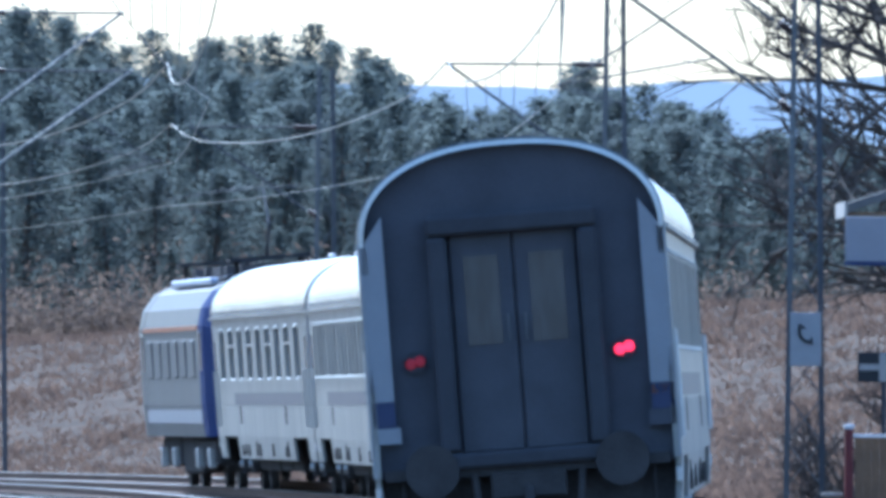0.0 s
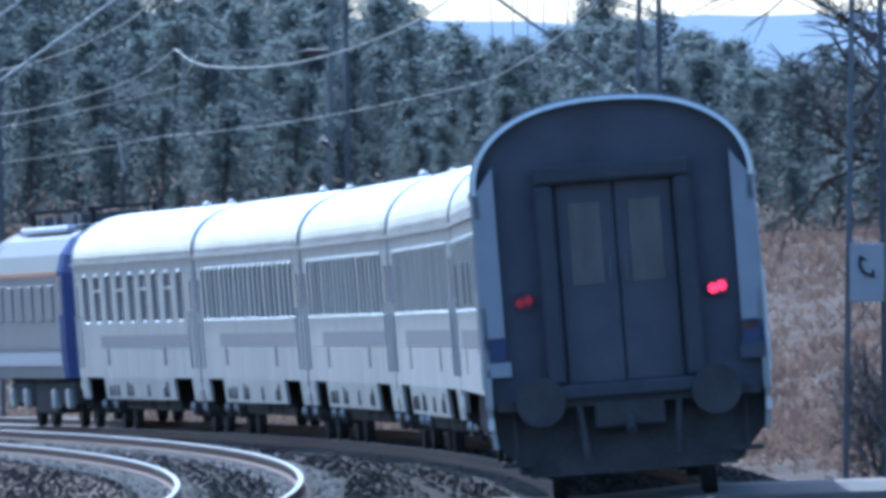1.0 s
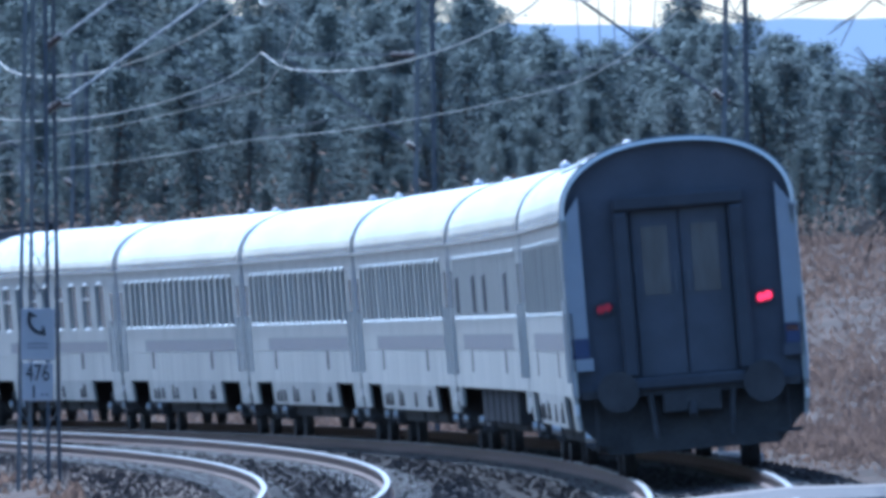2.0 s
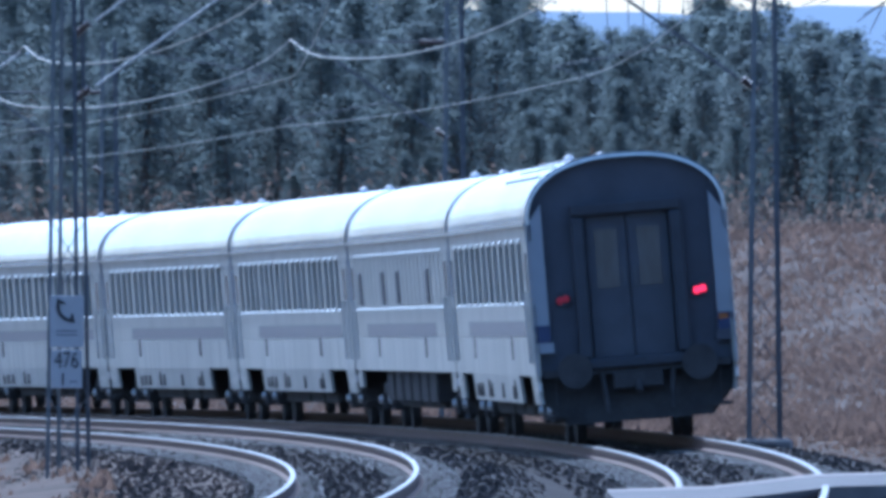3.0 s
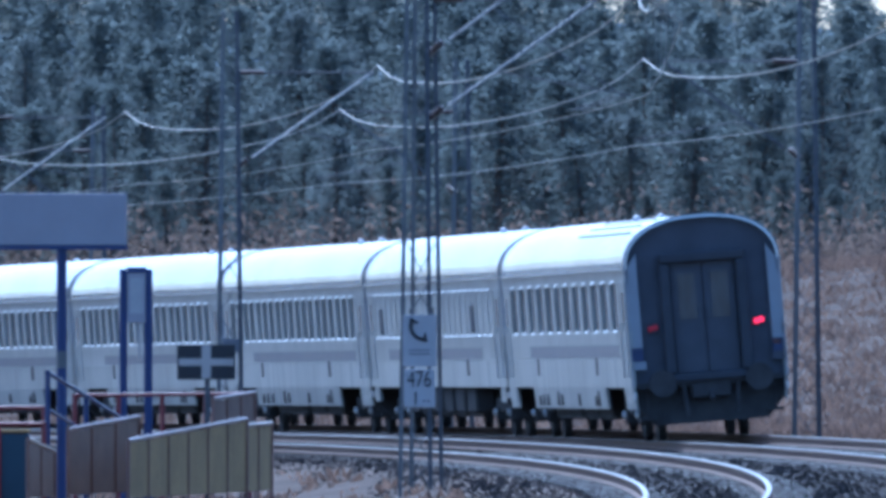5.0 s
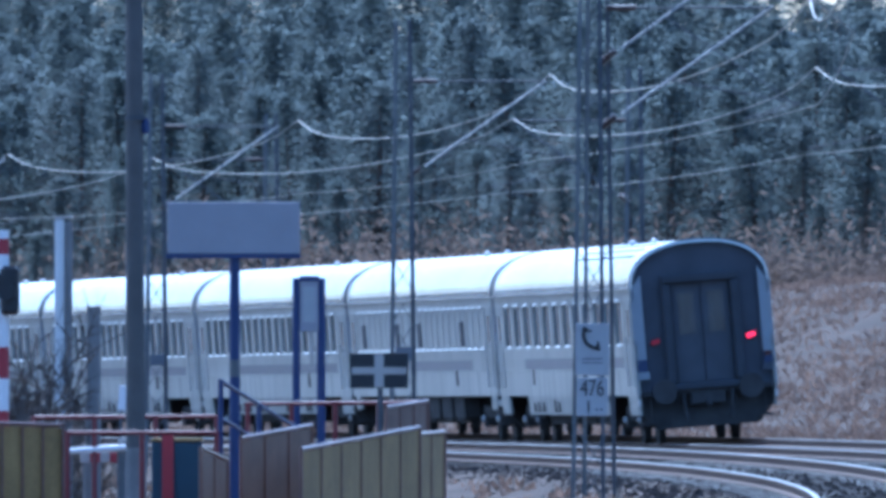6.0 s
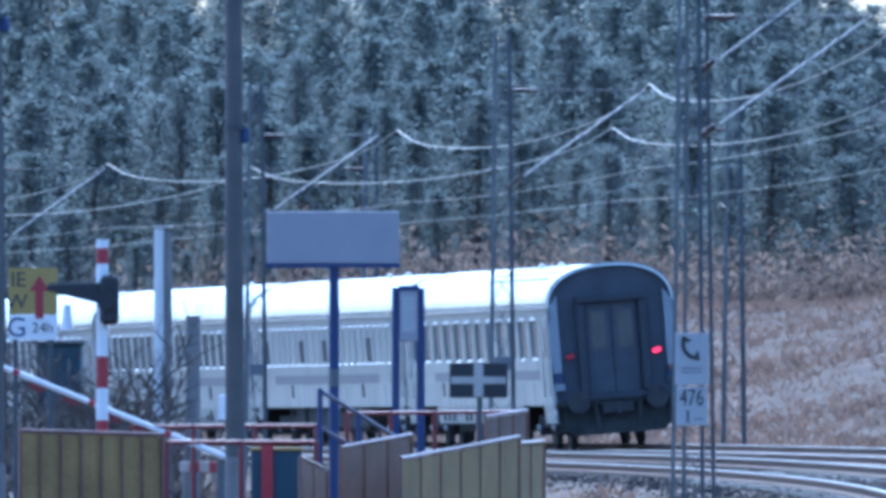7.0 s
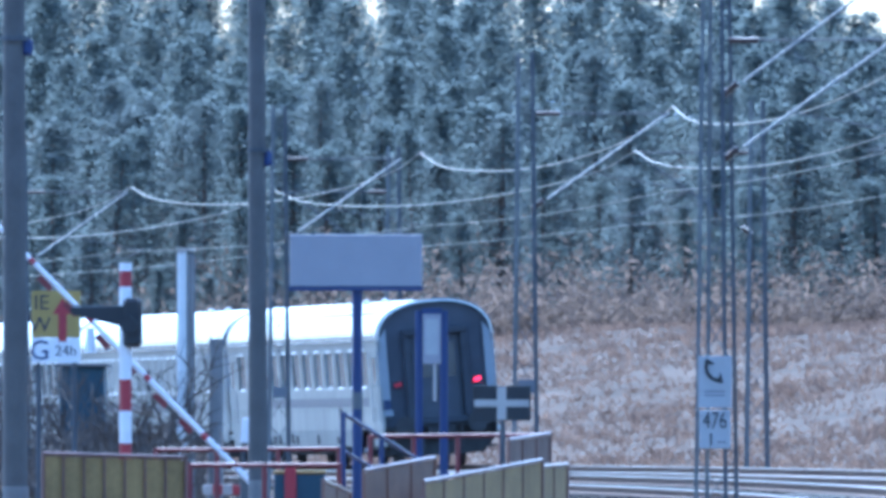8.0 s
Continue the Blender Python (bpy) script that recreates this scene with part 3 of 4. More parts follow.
SLEEPER = sleeper_mesh()
TRACKS = [o for o in scene.objects if o.name.startswith("railway_track")]
for track, off0, cant, dz in zip(TRACKS, (0.0, -GAP), (CANT, CANT2), (0.0, DROP2)):
    for i in range(260):
        s = 92 + i * 0.62
        p = beside(s, off0, dz)
        o = new("sleeper", SLEEPER)
        o.parent = track
        o.matrix_local = Matrix.Translation(p) @ Matrix.Rotation(-line(s)[2], 4, "Z") @ Matrix.Translation((-0.75, 0, 0)) @ Matrix.Rotation(-cant, 4, "Y") @ Matrix.Translation((0.75, 0, 0))

rng = random.Random(4)
verts, faces = [], []
for i in range(60000):
    s = 95 + 330 * rng.random() ** 1.5
    d = rng.uniform(-13.0, 3.2)
    off0, cant, dz = (0.0, CANT, 0.0) if d > -2.2 else (-GAP, CANT2, DROP2)
    a = d - off0
    if min(abs(a - 0.75), abs(a + 0.75)) < 0.11:
        continue
    u = -0.185 if abs(a) < 1.75 else -0.2 - (abs(a) - 1.75) * 0.365
    p = beside(s, d, dz + (a + 0.75) * math.sin(cant) + u * math.cos(cant))
    p.z = max(p.z, ground_z(p.x, p.y))
    r = rng.uniform(0.018, 0.045)
    b = len(verts)
    for q in ((-1, -0.7, -0.3), (1, -0.8, -0.3), (0.1, 1, -0.3), (rng.uniform(-0.4, 0.4), rng.uniform(-0.4, 0.4), rng.uniform(0.5, 1.1))):
        verts.append((p.x + q[0] * r, p.y + q[1] * r, p.z + q[2] * r))
    faces += [(b, b + 1, b + 3), (b + 1, b + 2, b + 3), (b + 2, b, b + 3)]
me = bpy.data.meshes.new("ballast_stones")
me.from_pydata(verts, [], faces)
me.materials.append(M_STONE)
tagged(new("ballast_stones", me), "loose grey crushed ballast stones between the rails", "gravel", kind="stuff")

bm = fresh()
rings = []
for i in range(13):
    x = 2.0 + i * 1.1
    y = 173 + (x - 1.6) * 2.6
    z = 0.03 if x < 4 else 0.12
    rings.append([(x, y - 9, z - 0.35), (x, y - 9, z), (x, y, z), (x, y, z - 0.35)])
loft(bm, rings)
road = part("crossing_road", bm, M_ROAD)
tagged(road, "grey asphalt road over the level crossing", "road", kind="structure")
bm = loft(fresh(), [[(r[2][0], r[2][1] - 0.2, r[2][2] + 0.004), (r[2][0], r[2][1] + 0.5, r[2][2] + 0.02), (r[2][0], r[2][1] + 0.5, r[2][2] - 0.3), (r[2][0], r[2][1] - 0.2, r[2][2] - 0.3)] for r in rings])
tagged(part("crossing_kerb", bm, M_EDGE), "pale concrete kerb along the crossing road", "kerb", kind="structure")


# ---- overhead line ----
M_BOARD = mat("pale_enamel_board", (0.37, 0.365, 0.365), 0.5, var=0.14)
M_BLACK = mat("black_paint", (0.012, 0.013, 0.017), 0.5)
M_CONC = mat("grey_concrete", (0.20, 0.19, 0.18), 0.9, var=0.25, bump=0.3)


def writing(text, size, m, parent, material):
    cu = bpy.data.curves.new("writing", "FONT")
    cu.body, cu.size, cu.align_x, cu.align_y, cu.extrude = text, size, "CENTER", "CENTER", 0.004
    cu.materials.append(material)
    o = new("writing", cu)
    o.parent = parent
    o.matrix_local = m
    return o


def bracket(mast, side, low, high, reach, rise=0.0):
    bm = rod(fresh(), (side * 0.42, 0, low + 0.3), (side * reach, 0, high), 0.023)
    # right-row tubes take the darker steel, so shade is in their colour
    st = part("strut", bm, M_TUBE if side > 0 else M_GALVDARK, mast, "bright bracket tube" if side > 0 else "bracket tube with shade in its dark colour")
    d = Vector((side * 0.3, 0, 0.24)).normalized()
    u, v = d.cross(Vector((0, 1, 0))), Vector((0, 1, 0))
    ribs = [(0.14 + k * 0.03, 0.075 if k % 2 else 0.035) for k in range(11)]
    bm = loft(fresh(), [[Vector((0, 0, low)) + d * a + (u * math.cos(q) + v * math.sin(q)) * r for q in [k * math.pi / 4 for k in range(8)]] for a, r in ribs])
    part("insulator", bm, M_INSUL, st)
    bm = rod(fresh(), (side * 0.15, 0, high - 0.02), (side * (reach - 0.05), 0, high - 0.02), 0.018)
    part("tie_rod", bm, M_GALVDARK, mast)
    bm = rod(fresh(), (side * 0.2, 0, high - 0.02), (side * 0.65, 0, high - 0.02), 0.045)
    part("insulator", bm, M_INSUL, mast)
    z = low + (high - low) * 0.42
    bm = rod(fresh(), (side * reach * 0.42, 0, z), (side * (reach + 0.5), 0, 5.75 + rise), 0.012)
    rod(bm, (side * (reach + 0.4), 0, 5.75 + rise), (side * (reach - 0.3), 0, 5.52 + rise), 0.010)
    part("steady_arm", bm, M_GALVDARK, mast)


def lattice_mast(p, yaw, side, second=False, height=8.4, rise=0.0, skew=0.0):
    mast = thing("catenary_mast", Matrix.Translation(p) @ Matrix.Rotation(yaw, 4, "Z"), "grey steel lattice catenary mast with bracket beside the track", "catenary mast", "catenary masts")
    w0, w1 = 0.24, 0.13
    for sx in (-1, 1):
        for sy in (-1, 1):
            a, b = Vector((sx * w0 + sy * skew, sy * 0.19, -0.4)), Vector((sx * w1 + sy * skew * 0.6, sy * 0.12, height))
            bm = loft(fresh(), [[q + Vector(o) for o in ((-0.03, -0.01, 0), (0.03, -0.01, 0), (0.03, 0.01, 0), (-0.03, 0.01, 0))] for q in (a, b)])
            # left legs paler, right legs darker: glancing sunlight set into the steel colours
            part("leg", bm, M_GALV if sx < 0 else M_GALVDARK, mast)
    n = 14
    for i in range(n):
        z0, z1 = 0.1 + i * (height - 0.3) / n, 0.1 + (i + 1) * (height - 0.3) / n
        f0, f1 = w0 + (w1 - w0) * z0 / height, w0 + (w1 - w0) * z1 / height
        k = 1 if i % 2 else -1
        d = 0.19 - 0.07 * z0 / height
        for q in (-1, 1):
            lean = q * skew * (1 - 0.4 * z0 / height)
            bm = rod(fresh(), (-k * f0 * q + lean, q * d, z0), (k * f1 * q + lean, q * d, z1), 0.009, sides=4)
            part("lacing", bm, M_GALV, mast)
    bm = box(fresh(), -0.42, 0.42, -0.35, 0.35, -0.7, 0.12, 0.05)
    part("footing", bm, M_CONC, mast, "concrete footing")
    bracket(mast, side, 5.3 + rise, 7.25 + rise, 2.75, rise)
    if second:
        bracket(mast, side, 6.3 + rise, 8.2 + rise, 2.6, rise)
    return mast


def handset(parent, m):
    """A receiver drawn as one bent bar with two thick ends."""
    rings = []
    for a in np.linspace(radians(112), radians(248), 15):
        n = Vector((math.cos(a), 0, math.sin(a)))
        c = Vector((0.10, 0, 0))
        far = abs(a - math.pi) > 0.85
        r0, r1 = (0.085, 0.215) if far else (0.155, 0.205)
        rings.append([m @ (c + n * r0 + Vector((0, -0.006, 0))), m @ (c + n * r1 + Vector((0, -0.006, 0))), m @ (c + n * r1 + Vector((0, 0.006, 0))), m @ (c + n * r0 + Vector((0, 0.006, 0)))])
    return part("handset_symbol", loft(fresh(), rings), M_BLACK, parent, "black telephone handset symbol")


UP = Matrix.Rotation(radians(90), 4, "X")
RIGHT_S = [s_at(y) for y in (200, 262, 324, 383, 441, 500)]
LEFT_S = [s_at(y) for y in (205, 265, 331, 386, 436, 492)]
SUPPORT = {0: [], 1: []}
for i, s in enumerate(RIGHT_S):
    p = beside(s, 2.9 if i else 2.85, -0.15)
    mast = lattice_mast(p, -line(s)[2], -1, second=(i == 0))
    SUPPORT[0].append((s, 0.15))
    if i == 0:
        bm = box(fresh(), -0.2, 0.2, -0.24, -0.21, 2.22, 2.90, 0.008)
        b = part("telephone_sign", bm, M_BOARD, mast, "pale board with a telephone handset")
        handset(b, Matrix.Translation((0, -0.25, 2.62)) @ Matrix.Rotation(radians(-35), 4, "Y") @ Matrix.Diagonal((0.8, 1, 0.8, 1)))
for i, s in enumerate(LEFT_S):
    if i == 0:
        SUPPORT[1].append((s, -0.1))
        continue
    p = beside(s, -GAP - (3.14 if i == 1 else 3.0), -0.85)
    mast = lattice_mast(p, -line(s)[2] - (0.12 if i == 1 else 0.0), 1, second=(i == 1), height=9.0 if i > 1 else 9.8, rise=0.6, skew=0.07 if i == 1 else 0.0)
    SUPPORT[1].append((s, -0.2))
    if i == 1:
        # telephone board and kilometre board
        bm = box(fresh(), -0.26, 0.26, -0.24, -0.21, 2.20, 3.00, 0.01)
        b = part("telephone_sign", bm, M_BOARD, mast, "pale board with a black telephone handset")
        handset(b, Matrix.Translation((-0.02, -0.25, 2.76)) @ Matrix.Rotation(radians(-35), 4, "Y") @ Matrix.Diagonal((1.15, 1, 1.15, 1)))
        for z in (2.46, 2.40):
            part("printed_line", box(fresh(), -0.16, 0.16, -0.246, -0.241, z - 0.014, z + 0.006), M_BAND, b)
        bm = box(fresh(), -0.24, 0.24, -0.24, -0.21, 1.58, 2.17, 0.01)
        b = part("kilometre_board", bm, M_BOARD, mast, "pale board with black kilometre figures")
        writing("476", 0.36, Matrix.Translation((0, -0.246, 2.00)) @ UP @ Matrix.Diagonal((0.70, 1, 1, 1)), b, M_BLACK)
        writing("1", 0.28, Matrix.Translation((-0.06, -0.246, 1.71)) @ UP, b, M_BLACK)
        for x in (0.07, 0.14):
            part("printed_mark", box(fresh(), x - 0.02, x + 0.02, -0.246, -0.241, 1.66, 1.70), M_BAND, b)
    elif i in (2, 3):
        part("name_plate", box(fresh(), -0.16, 0.16, -0.22, -0.19, 2.5, 2.75, 0.008), M_BAND, mast)


def wire(points, r, sides=5):
    bm = fresh()
    rings = []
    for i, p in enumerate(points):
        d = (points[min(i + 1, len(points) - 1)] - points[max(i - 1, 0)]).normalized()
        a = d.cross(Vector((0, 0, 1))).normalized()
        b = a.cross(d)
        rings.append([p + (a * math.cos(q) + b * math.sin(q)) * r for q in [2 * math.pi * k / sides for k in range(sides)]])
    return loft(bm, rings)


for k, off0 in ((0, 0.0), (1, -GAP)):
    lane = thing("overhead_line", Matrix(), "shiny catenary and contact wires above the track", "overhead wires", "overhead lines")
    sup = [(SUPPORT[k][0][0] - 62, 0.2)] + SUPPORT[k] + [(SUPPORT[k][-1][0] + 60, 0.2)]
    sup = [(sup[0][0] - 62, -0.2)] + sup
    for j, ((s0, a0), (s1, a1)) in enumerate(zip(sup, sup[1:])):
        lat0, lat1 = (0.3 if j % 2 else -0.3), (-0.3 if j % 2 else 0.3)
        mess, cont = [], []
        for i in range(17):
            t = i / 16
            s = s0 + (s1 - s0) * t
            chord = beside(s0, off0).lerp(beside(s1, off0), t)
            side = Vector((math.cos(line(s)[2]), -math.sin(line(s)[2]), 0))
            la = lat0 + (lat1 - lat0) * t
            mess.append(chord + side * (la * 0.6) + Vector((0, 0, 7.12 - 0.22 * min(1, 12 * min(t, 1 - t)) - 2.1 * t * (1 - t))))
            cont.append(chord + side * la + Vector((0, 0, 5.5 - 0.12 * 4 * t * (1 - t))))
        part("catenary_wire", wire(mess, 0.0145), M_WIRE, lane)
        part("contact_wire", wire(cont, 0.0075), M_WIRE, lane)
        for i in (3, 6, 8, 10, 13):
            part("dropper", rod(fresh(), mess[i], cont[i], 0.007, sides=4), M_WIRE, lane)


# ---- forest ----
def pine(seed, lean):
    """A pine one unit tall: trunk mesh and crown mesh."""
    r = random.Random(seed)
    H = 12.0
    bm = fresh()
    rings = []
    for i in range(7):
        t = i / 6
        rad = 0.17 * (1 - t) ** 0.8 + 0.015
        cx, cy = lean * t * t * 0.6 + 0.08 * math.sin(4 * t + seed), 0.06 * math.cos(5 * t + seed)
        rings.append([(cx + rad * math.cos(a), cy + rad * math.sin(a), t * H * 0.97 - 0.3) for a in [k * math.pi / 3 for k in range(6)]])
    loft(bm, rings)
    trunk = bpy.data.meshes.new("trunk")
    vs, fs = [], []
    base = r.uniform(0.02, 0.2)
    full = r.uniform(0.9, 1.2)
    for w in range(36):
        t = base + (1 - base) * (w / 35) ** 0.92
        z = t * H
        spread = full * (2.5 * (1 - t) ** 0.6 * r.uniform(0.6, 1.15) + 0.1)
        for k in range(5):
            a = r.uniform(0, 6.28)
            ln = spread * r.uniform(0.5, 1.15)
            up = r.uniform(-0.05, 0.55) * ln
            bx = lean * t * t * 0.6
            rod(bm, (bx, 0, z), (bx + math.cos(a) * ln * 0.8, math.sin(a) * ln * 0.8, z + up * 0.8), 0.02, 0.008, sides=3)
            for q in range(26):
                f = r.uniform(0.15, 1.1)
                c = Vector((bx + math.cos(a) * ln * f + r.gauss(0, 0.26), math.sin(a) * ln * f + r.gauss(0, 0.26), z + up * f + r.gauss(0, 0.22)))
                size = r.uniform(0.06, 0.145)
                e1 = Vector((r.gauss(0, 1), r.gauss(0, 1), r.gauss(0, 0.8))).normalized() * size
                e2 = e1.cross(Vector((r.gauss(0, 1), r.gauss(0, 1), r.gauss(0, 1)))).normalized() * size * 0.5
                b = len(vs)
                vs += [c - e1 + e2, c - e1 - e2, c + e1]
                fs.append((b, b + 1, b + 2))
    bm.to_mesh(trunk)
    bm.free()
    trunk.materials.append(M_BARK)
    crown = bpy.data.meshes.new("crown")
    crown.from_pydata([tuple(v) for v in vs], [], fs)
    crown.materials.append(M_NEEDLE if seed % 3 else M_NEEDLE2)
    return trunk, crown


PINES = [pine(k, random.Random(k).uniform(-0.8, 0.8)) for k in range(9)]
rng = random.Random(11)


def plant_pine(x, y, h):
    tr, cr = PINES[rng.randrange(len(PINES))]
    k = h / 12.0
    z = ground_z(x, y)
    tree = thing("pine_tree", Matrix.Translation((x, y, z)) @ Matrix.Rotation(rng.uniform(0, 6.28), 4, "Z"), "pine of the forest edge on the bank, its green tinted blue for haze", "pine tree", "pines of the forest")
    wide = rng.uniform(1.3, 2.0)
    for name, me in (("trunk", tr), ("crown", cr)):
        o = new(name, me)
        o.parent = tree
        o.scale = (k * wide, k * wide, k)


REAR = []
for row in range(17):
    y = 647 + row * 6.3
    x = -0.075 * y
    while x < 0.058 * y:
        X = x + rng.uniform(-0.8, 0.8)
        Y = y + rng.uniform(-3, 3)
        limit = 2.11 + (treetop(X, Y) - 2.11) * rng.choice((0.9, 0.93, 0.96, 0.99, 1.02)) - ground_z(X, Y)
        h = min(limit, rng.uniform(4.6, 8.2))
        if row < 2:
            h *= rng.uniform(0.5, 0.95)
        if row > 13:
            h = limit
        if h > 1.6:
            if row < 7:
                plant_pine(X, Y, h)
            else:
                REAR.append((X, Y, h))
        x += rng.uniform(1.9, 3.2)

for i in range(120):
    X, Y = -62 + 0.95 * i + rng.uniform(-0.4, 0.4), 758 + rng.uniform(-4, 4)
    REAR.append((X, Y, rng.uniform(4.6, 6.2)))

# the trees deeper in the wood, too close together to count
av, af = [], []
count = 0
for X, Y, h in REAR:
    cr = PINES[rng.randrange(len(PINES))][1]
    co = np.empty(len(cr.vertices) * 3)
    cr.vertices.foreach_get("co", co)
    k, a = h / 12.0, rng.uniform(0, 6.28)
    turn = np.array([[math.cos(a), -math.sin(a), 0], [math.sin(a), math.cos(a), 0], [0, 0, 1]])
    co = (co.reshape(-1, 3) * (k * 1.6, k * 1.6, k)) @ turn.T + (X, Y, ground_z(X, Y))
    co = co.reshape(-1, 3, 3)[::2]
    mid = co.mean(axis=1, keepdims=True)
    co = (mid + (co - mid) * 1.35).reshape(-1, 3)
    av.append(co)
    af.append(np.arange(len(co)).reshape(-1, 3) + count)
    count += len(co)
me = bpy.data.meshes.new("deep_forest")
me.from_pydata(np.concatenate(av).tolist(), [], np.concatenate(af).tolist())
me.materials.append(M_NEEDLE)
me.name = "deep_forest"
tagged(new("deep_forest", me), "dense pine wood behind the forest edge, its needles tinted for haze", "forest", kind="stuff")

# ---- dry weeds and scrub on the bank ----
rng = random.Random(21)
verts, faces = [], []
for i in range(52000):
    y = rng.uniform(225, 655)
    x = rng.uniform(-0.066, 0.058) * y
    d = (x - np.interp(y, TY, TX)) * math.cos(np.interp(y, TY, HEAD))
    if d < 3.6:
        continue
    patch = noise.noise((x * 0.12, y * 0.03, 9))
    if patch < -0.3 and rng.random() < 0.45:
        continue
    z = ground_z(x, y) - 0.03
    h = rng.uniform(0.06, 0.24) * (1.0 + 0.9 * max(0, patch)) * step(3.5, 9, d) + 0.06
    for k in range(4):
        a = rng.uniform(0, 6.28)
        w = rng.uniform(0.02, 0.05) + 0.04 * h
        tx, ty = rng.gauss(0, 0.9) * h, rng.gauss(0, 0.9) * h
        bx, by = x + rng.gauss(0, 0.15), y + rng.gauss(0, 0.15)
        b = len(verts)
        verts += [(bx - w * math.cos(a), by - w * math.sin(a), z), (bx + w * math.cos(a), by + w * math.sin(a), z), (bx + tx, by + ty, z + h)]
        faces.append((b, b + 1, b + 2))
for i in range(1500):
    s = 60 + 300 * rng.random()
    d = -7.4 - 7 * rng.random() ** 1.3
    p = beside(s, d)
    if noise.noise((p.x * 0.5, p.y * 0.12, 4)) < -0.05:
        continue
    z = ground_z(p.x, p.y) - 0.02
    h = rng.uniform(0.04, 0.22)
    for k in range(3):
        w, tx, ty = rng.uniform(0.03, 0.07), rng.gauss(0, 0.5) * h, rng.gauss(0, 0.5) * h
        bx, by = p.x + rng.gauss(0, 0.12), p.y + rng.gauss(0, 0.3)
        b = len(verts)
        verts += [(bx - w, by, z), (bx + w, by + 0.02, z), (bx + tx, by + ty, z + h)]
        faces.append((b, b + 1, b + 2))
me = bpy.data.meshes.new("dry_grass")
me.from_pydata(verts, [], faces)
me.materials.append(M_WEED)
tagged(new("dry_grass", me), "brown dry weeds and grass tufts on the bank", "dry grass", kind="stuff")


# brush along the foot of the forest
rng = random.Random(31)
verts, faces = [], []
for i in range(1250):
    y = rng.uniform(630, 664)
    x = rng.uniform(-0.075, 0.058) * y
    z = ground_z(x, y)
    size = rng.uniform(0.8, 2.6)
    for k in range(70):
        c = Vector((x + rng.gauss(0, 0.45) * size, y + rng.gauss(0, 0.45) * size, z + abs(rng.gauss(0, 0.55)) * size))
        e1 = Vector((rng.gauss(0, 1), rng.gauss(0, 1), rng.gauss(0.6, 0.8))).normalized() * rng.uniform(0.12, 0.3)
        e2 = e1.cross(Vector((rng.gauss(0, 1), rng.gauss(0, 1), rng.gauss(0, 1)))).normalized() * 0.06
        b = len(verts)
        verts += [tuple(c - e1), tuple(c + e2), tuple(c + e1), tuple(c - e2)]
        faces.append((b, b + 1, b + 2, b + 3))
me = bpy.data.meshes.new("undergrowth")
me.from_pydata(verts, [], faces)
me.materials.append(mat("brushwood", (0.185, 0.14, 0.11), 0.9, var=0.3, scale=0.5, fine=4, island=0.35, spec=0.1, thin=0.4))
tagged(new("undergrowth", me), "brown leafless brush at the forest foot", "undergrowth", kind="stuff")


def twigs(bm, p, d, ln, r, depth, rg):
    q = p + d * ln
    rod(bm, p, q, r, r * 0.65, sides=5 if depth > 1 else 3)
    if depth == 0:
        return
    for k in range(rg.choice((2, 3, 3))):
        e = (d + Vector((rg.gauss(0, 0.55), rg.gauss(0, 0.55), rg.gauss(0.08, 0.35)))).normalized()
        twigs(bm, p.lerp(q, rg.uniform(0.45, 1.0)), e, ln * rg.uniform(0.6, 0.85), r * 0.68, depth - 1, rg)


def bare_bush(x, y, size, seed, name="bare_bush"):
    rg = random.Random(seed)
    z = ground_z(x, y)
    bush = thing(name, Matrix.Translation((x, y, z)), "leafless brown bush beside the railway", "bush", "bare bushes")
    bm = fresh()
    for k in range(5):
        a = rg.uniform(0, 6.28)
        twigs(bm, Vector((math.cos(a) * 0.1, math.sin(a) * 0.1, -0.1)), Vector((math.cos(a) * 0.5, math.sin(a) * 0.5, 1)).normalized(), size * rg.uniform(0.3, 0.45), 0.012 * size + 0.01, 5, rg)
    part("crown", bm, M_TWIG, bush)


for k, (x, y, s) in enumerate(((8.3, 222, 2.4), (9.4, 228, 2.8), (7.6, 216, 1.7), (22.0, 520, 3.0))):
    bare_bush(x, y, s, 40 + k)

rg = random.Random(8)
tree = thing("bare_tree", Matrix.Translation((10.7, 236, ground_z(10.7, 236))), "leafless spreading tree with tangled dark branches", "tree")
bm = rod(fresh(), (0, 0, -0.3), (-0.1, 0, 3.6), 0.22, 0.16, sides=9)
part("trunk", bm, M_TWIG, tree)
for k in range(13):
    bm = fresh()
    a = rg.uniform(2.3, 4.0) if k < 9 else rg.uniform(0, 6.28)
    twigs(bm, Vector((-0.1, 0, 2.4 + 0.45 * k)), Vector((math.cos(a), math.sin(a) * 0.5, rg.uniform(0.15, 0.8))).normalized(), rg.uniform(1.5, 2.1), 0.075, 5, rg)
    part("limb", bm, M_TWIG, tree)


# ---- level crossing and platform ends ----
M_BLUE = mat("blue_post_paint", (0.014, 0.028, 0.11), 0.5, var=0.15)
M_SIGN = mat("blank_grey_sign", (0.29, 0.28, 0.30), 0.65, var=0.08)
M_YELLOW = mat("ochre_sheet", (0.25, 0.165, 0.055), 0.75, var=0.32, scale=2, fine=18)
M_BROWN = mat("brown_sheet", (0.135, 0.083, 0.055), 0.65, var=0.3)
M_RED = mat("dark_red_tube", (0.14, 0.02, 0.024), 0.5, var=0.2)
M_RAILBROWN = mat("worn_brown_tube", (0.15, 0.085, 0.07), 0.3, 0.3, var=0.35, scale=1.5, fine=12)
M_BRED = mat("signal_red", (0.28, 0.025, 0.035), 0.55, var=0.15)
M_WHITE = mat("white_paint", (0.74, 0.73, 0.73), 0.45, var=0.1)
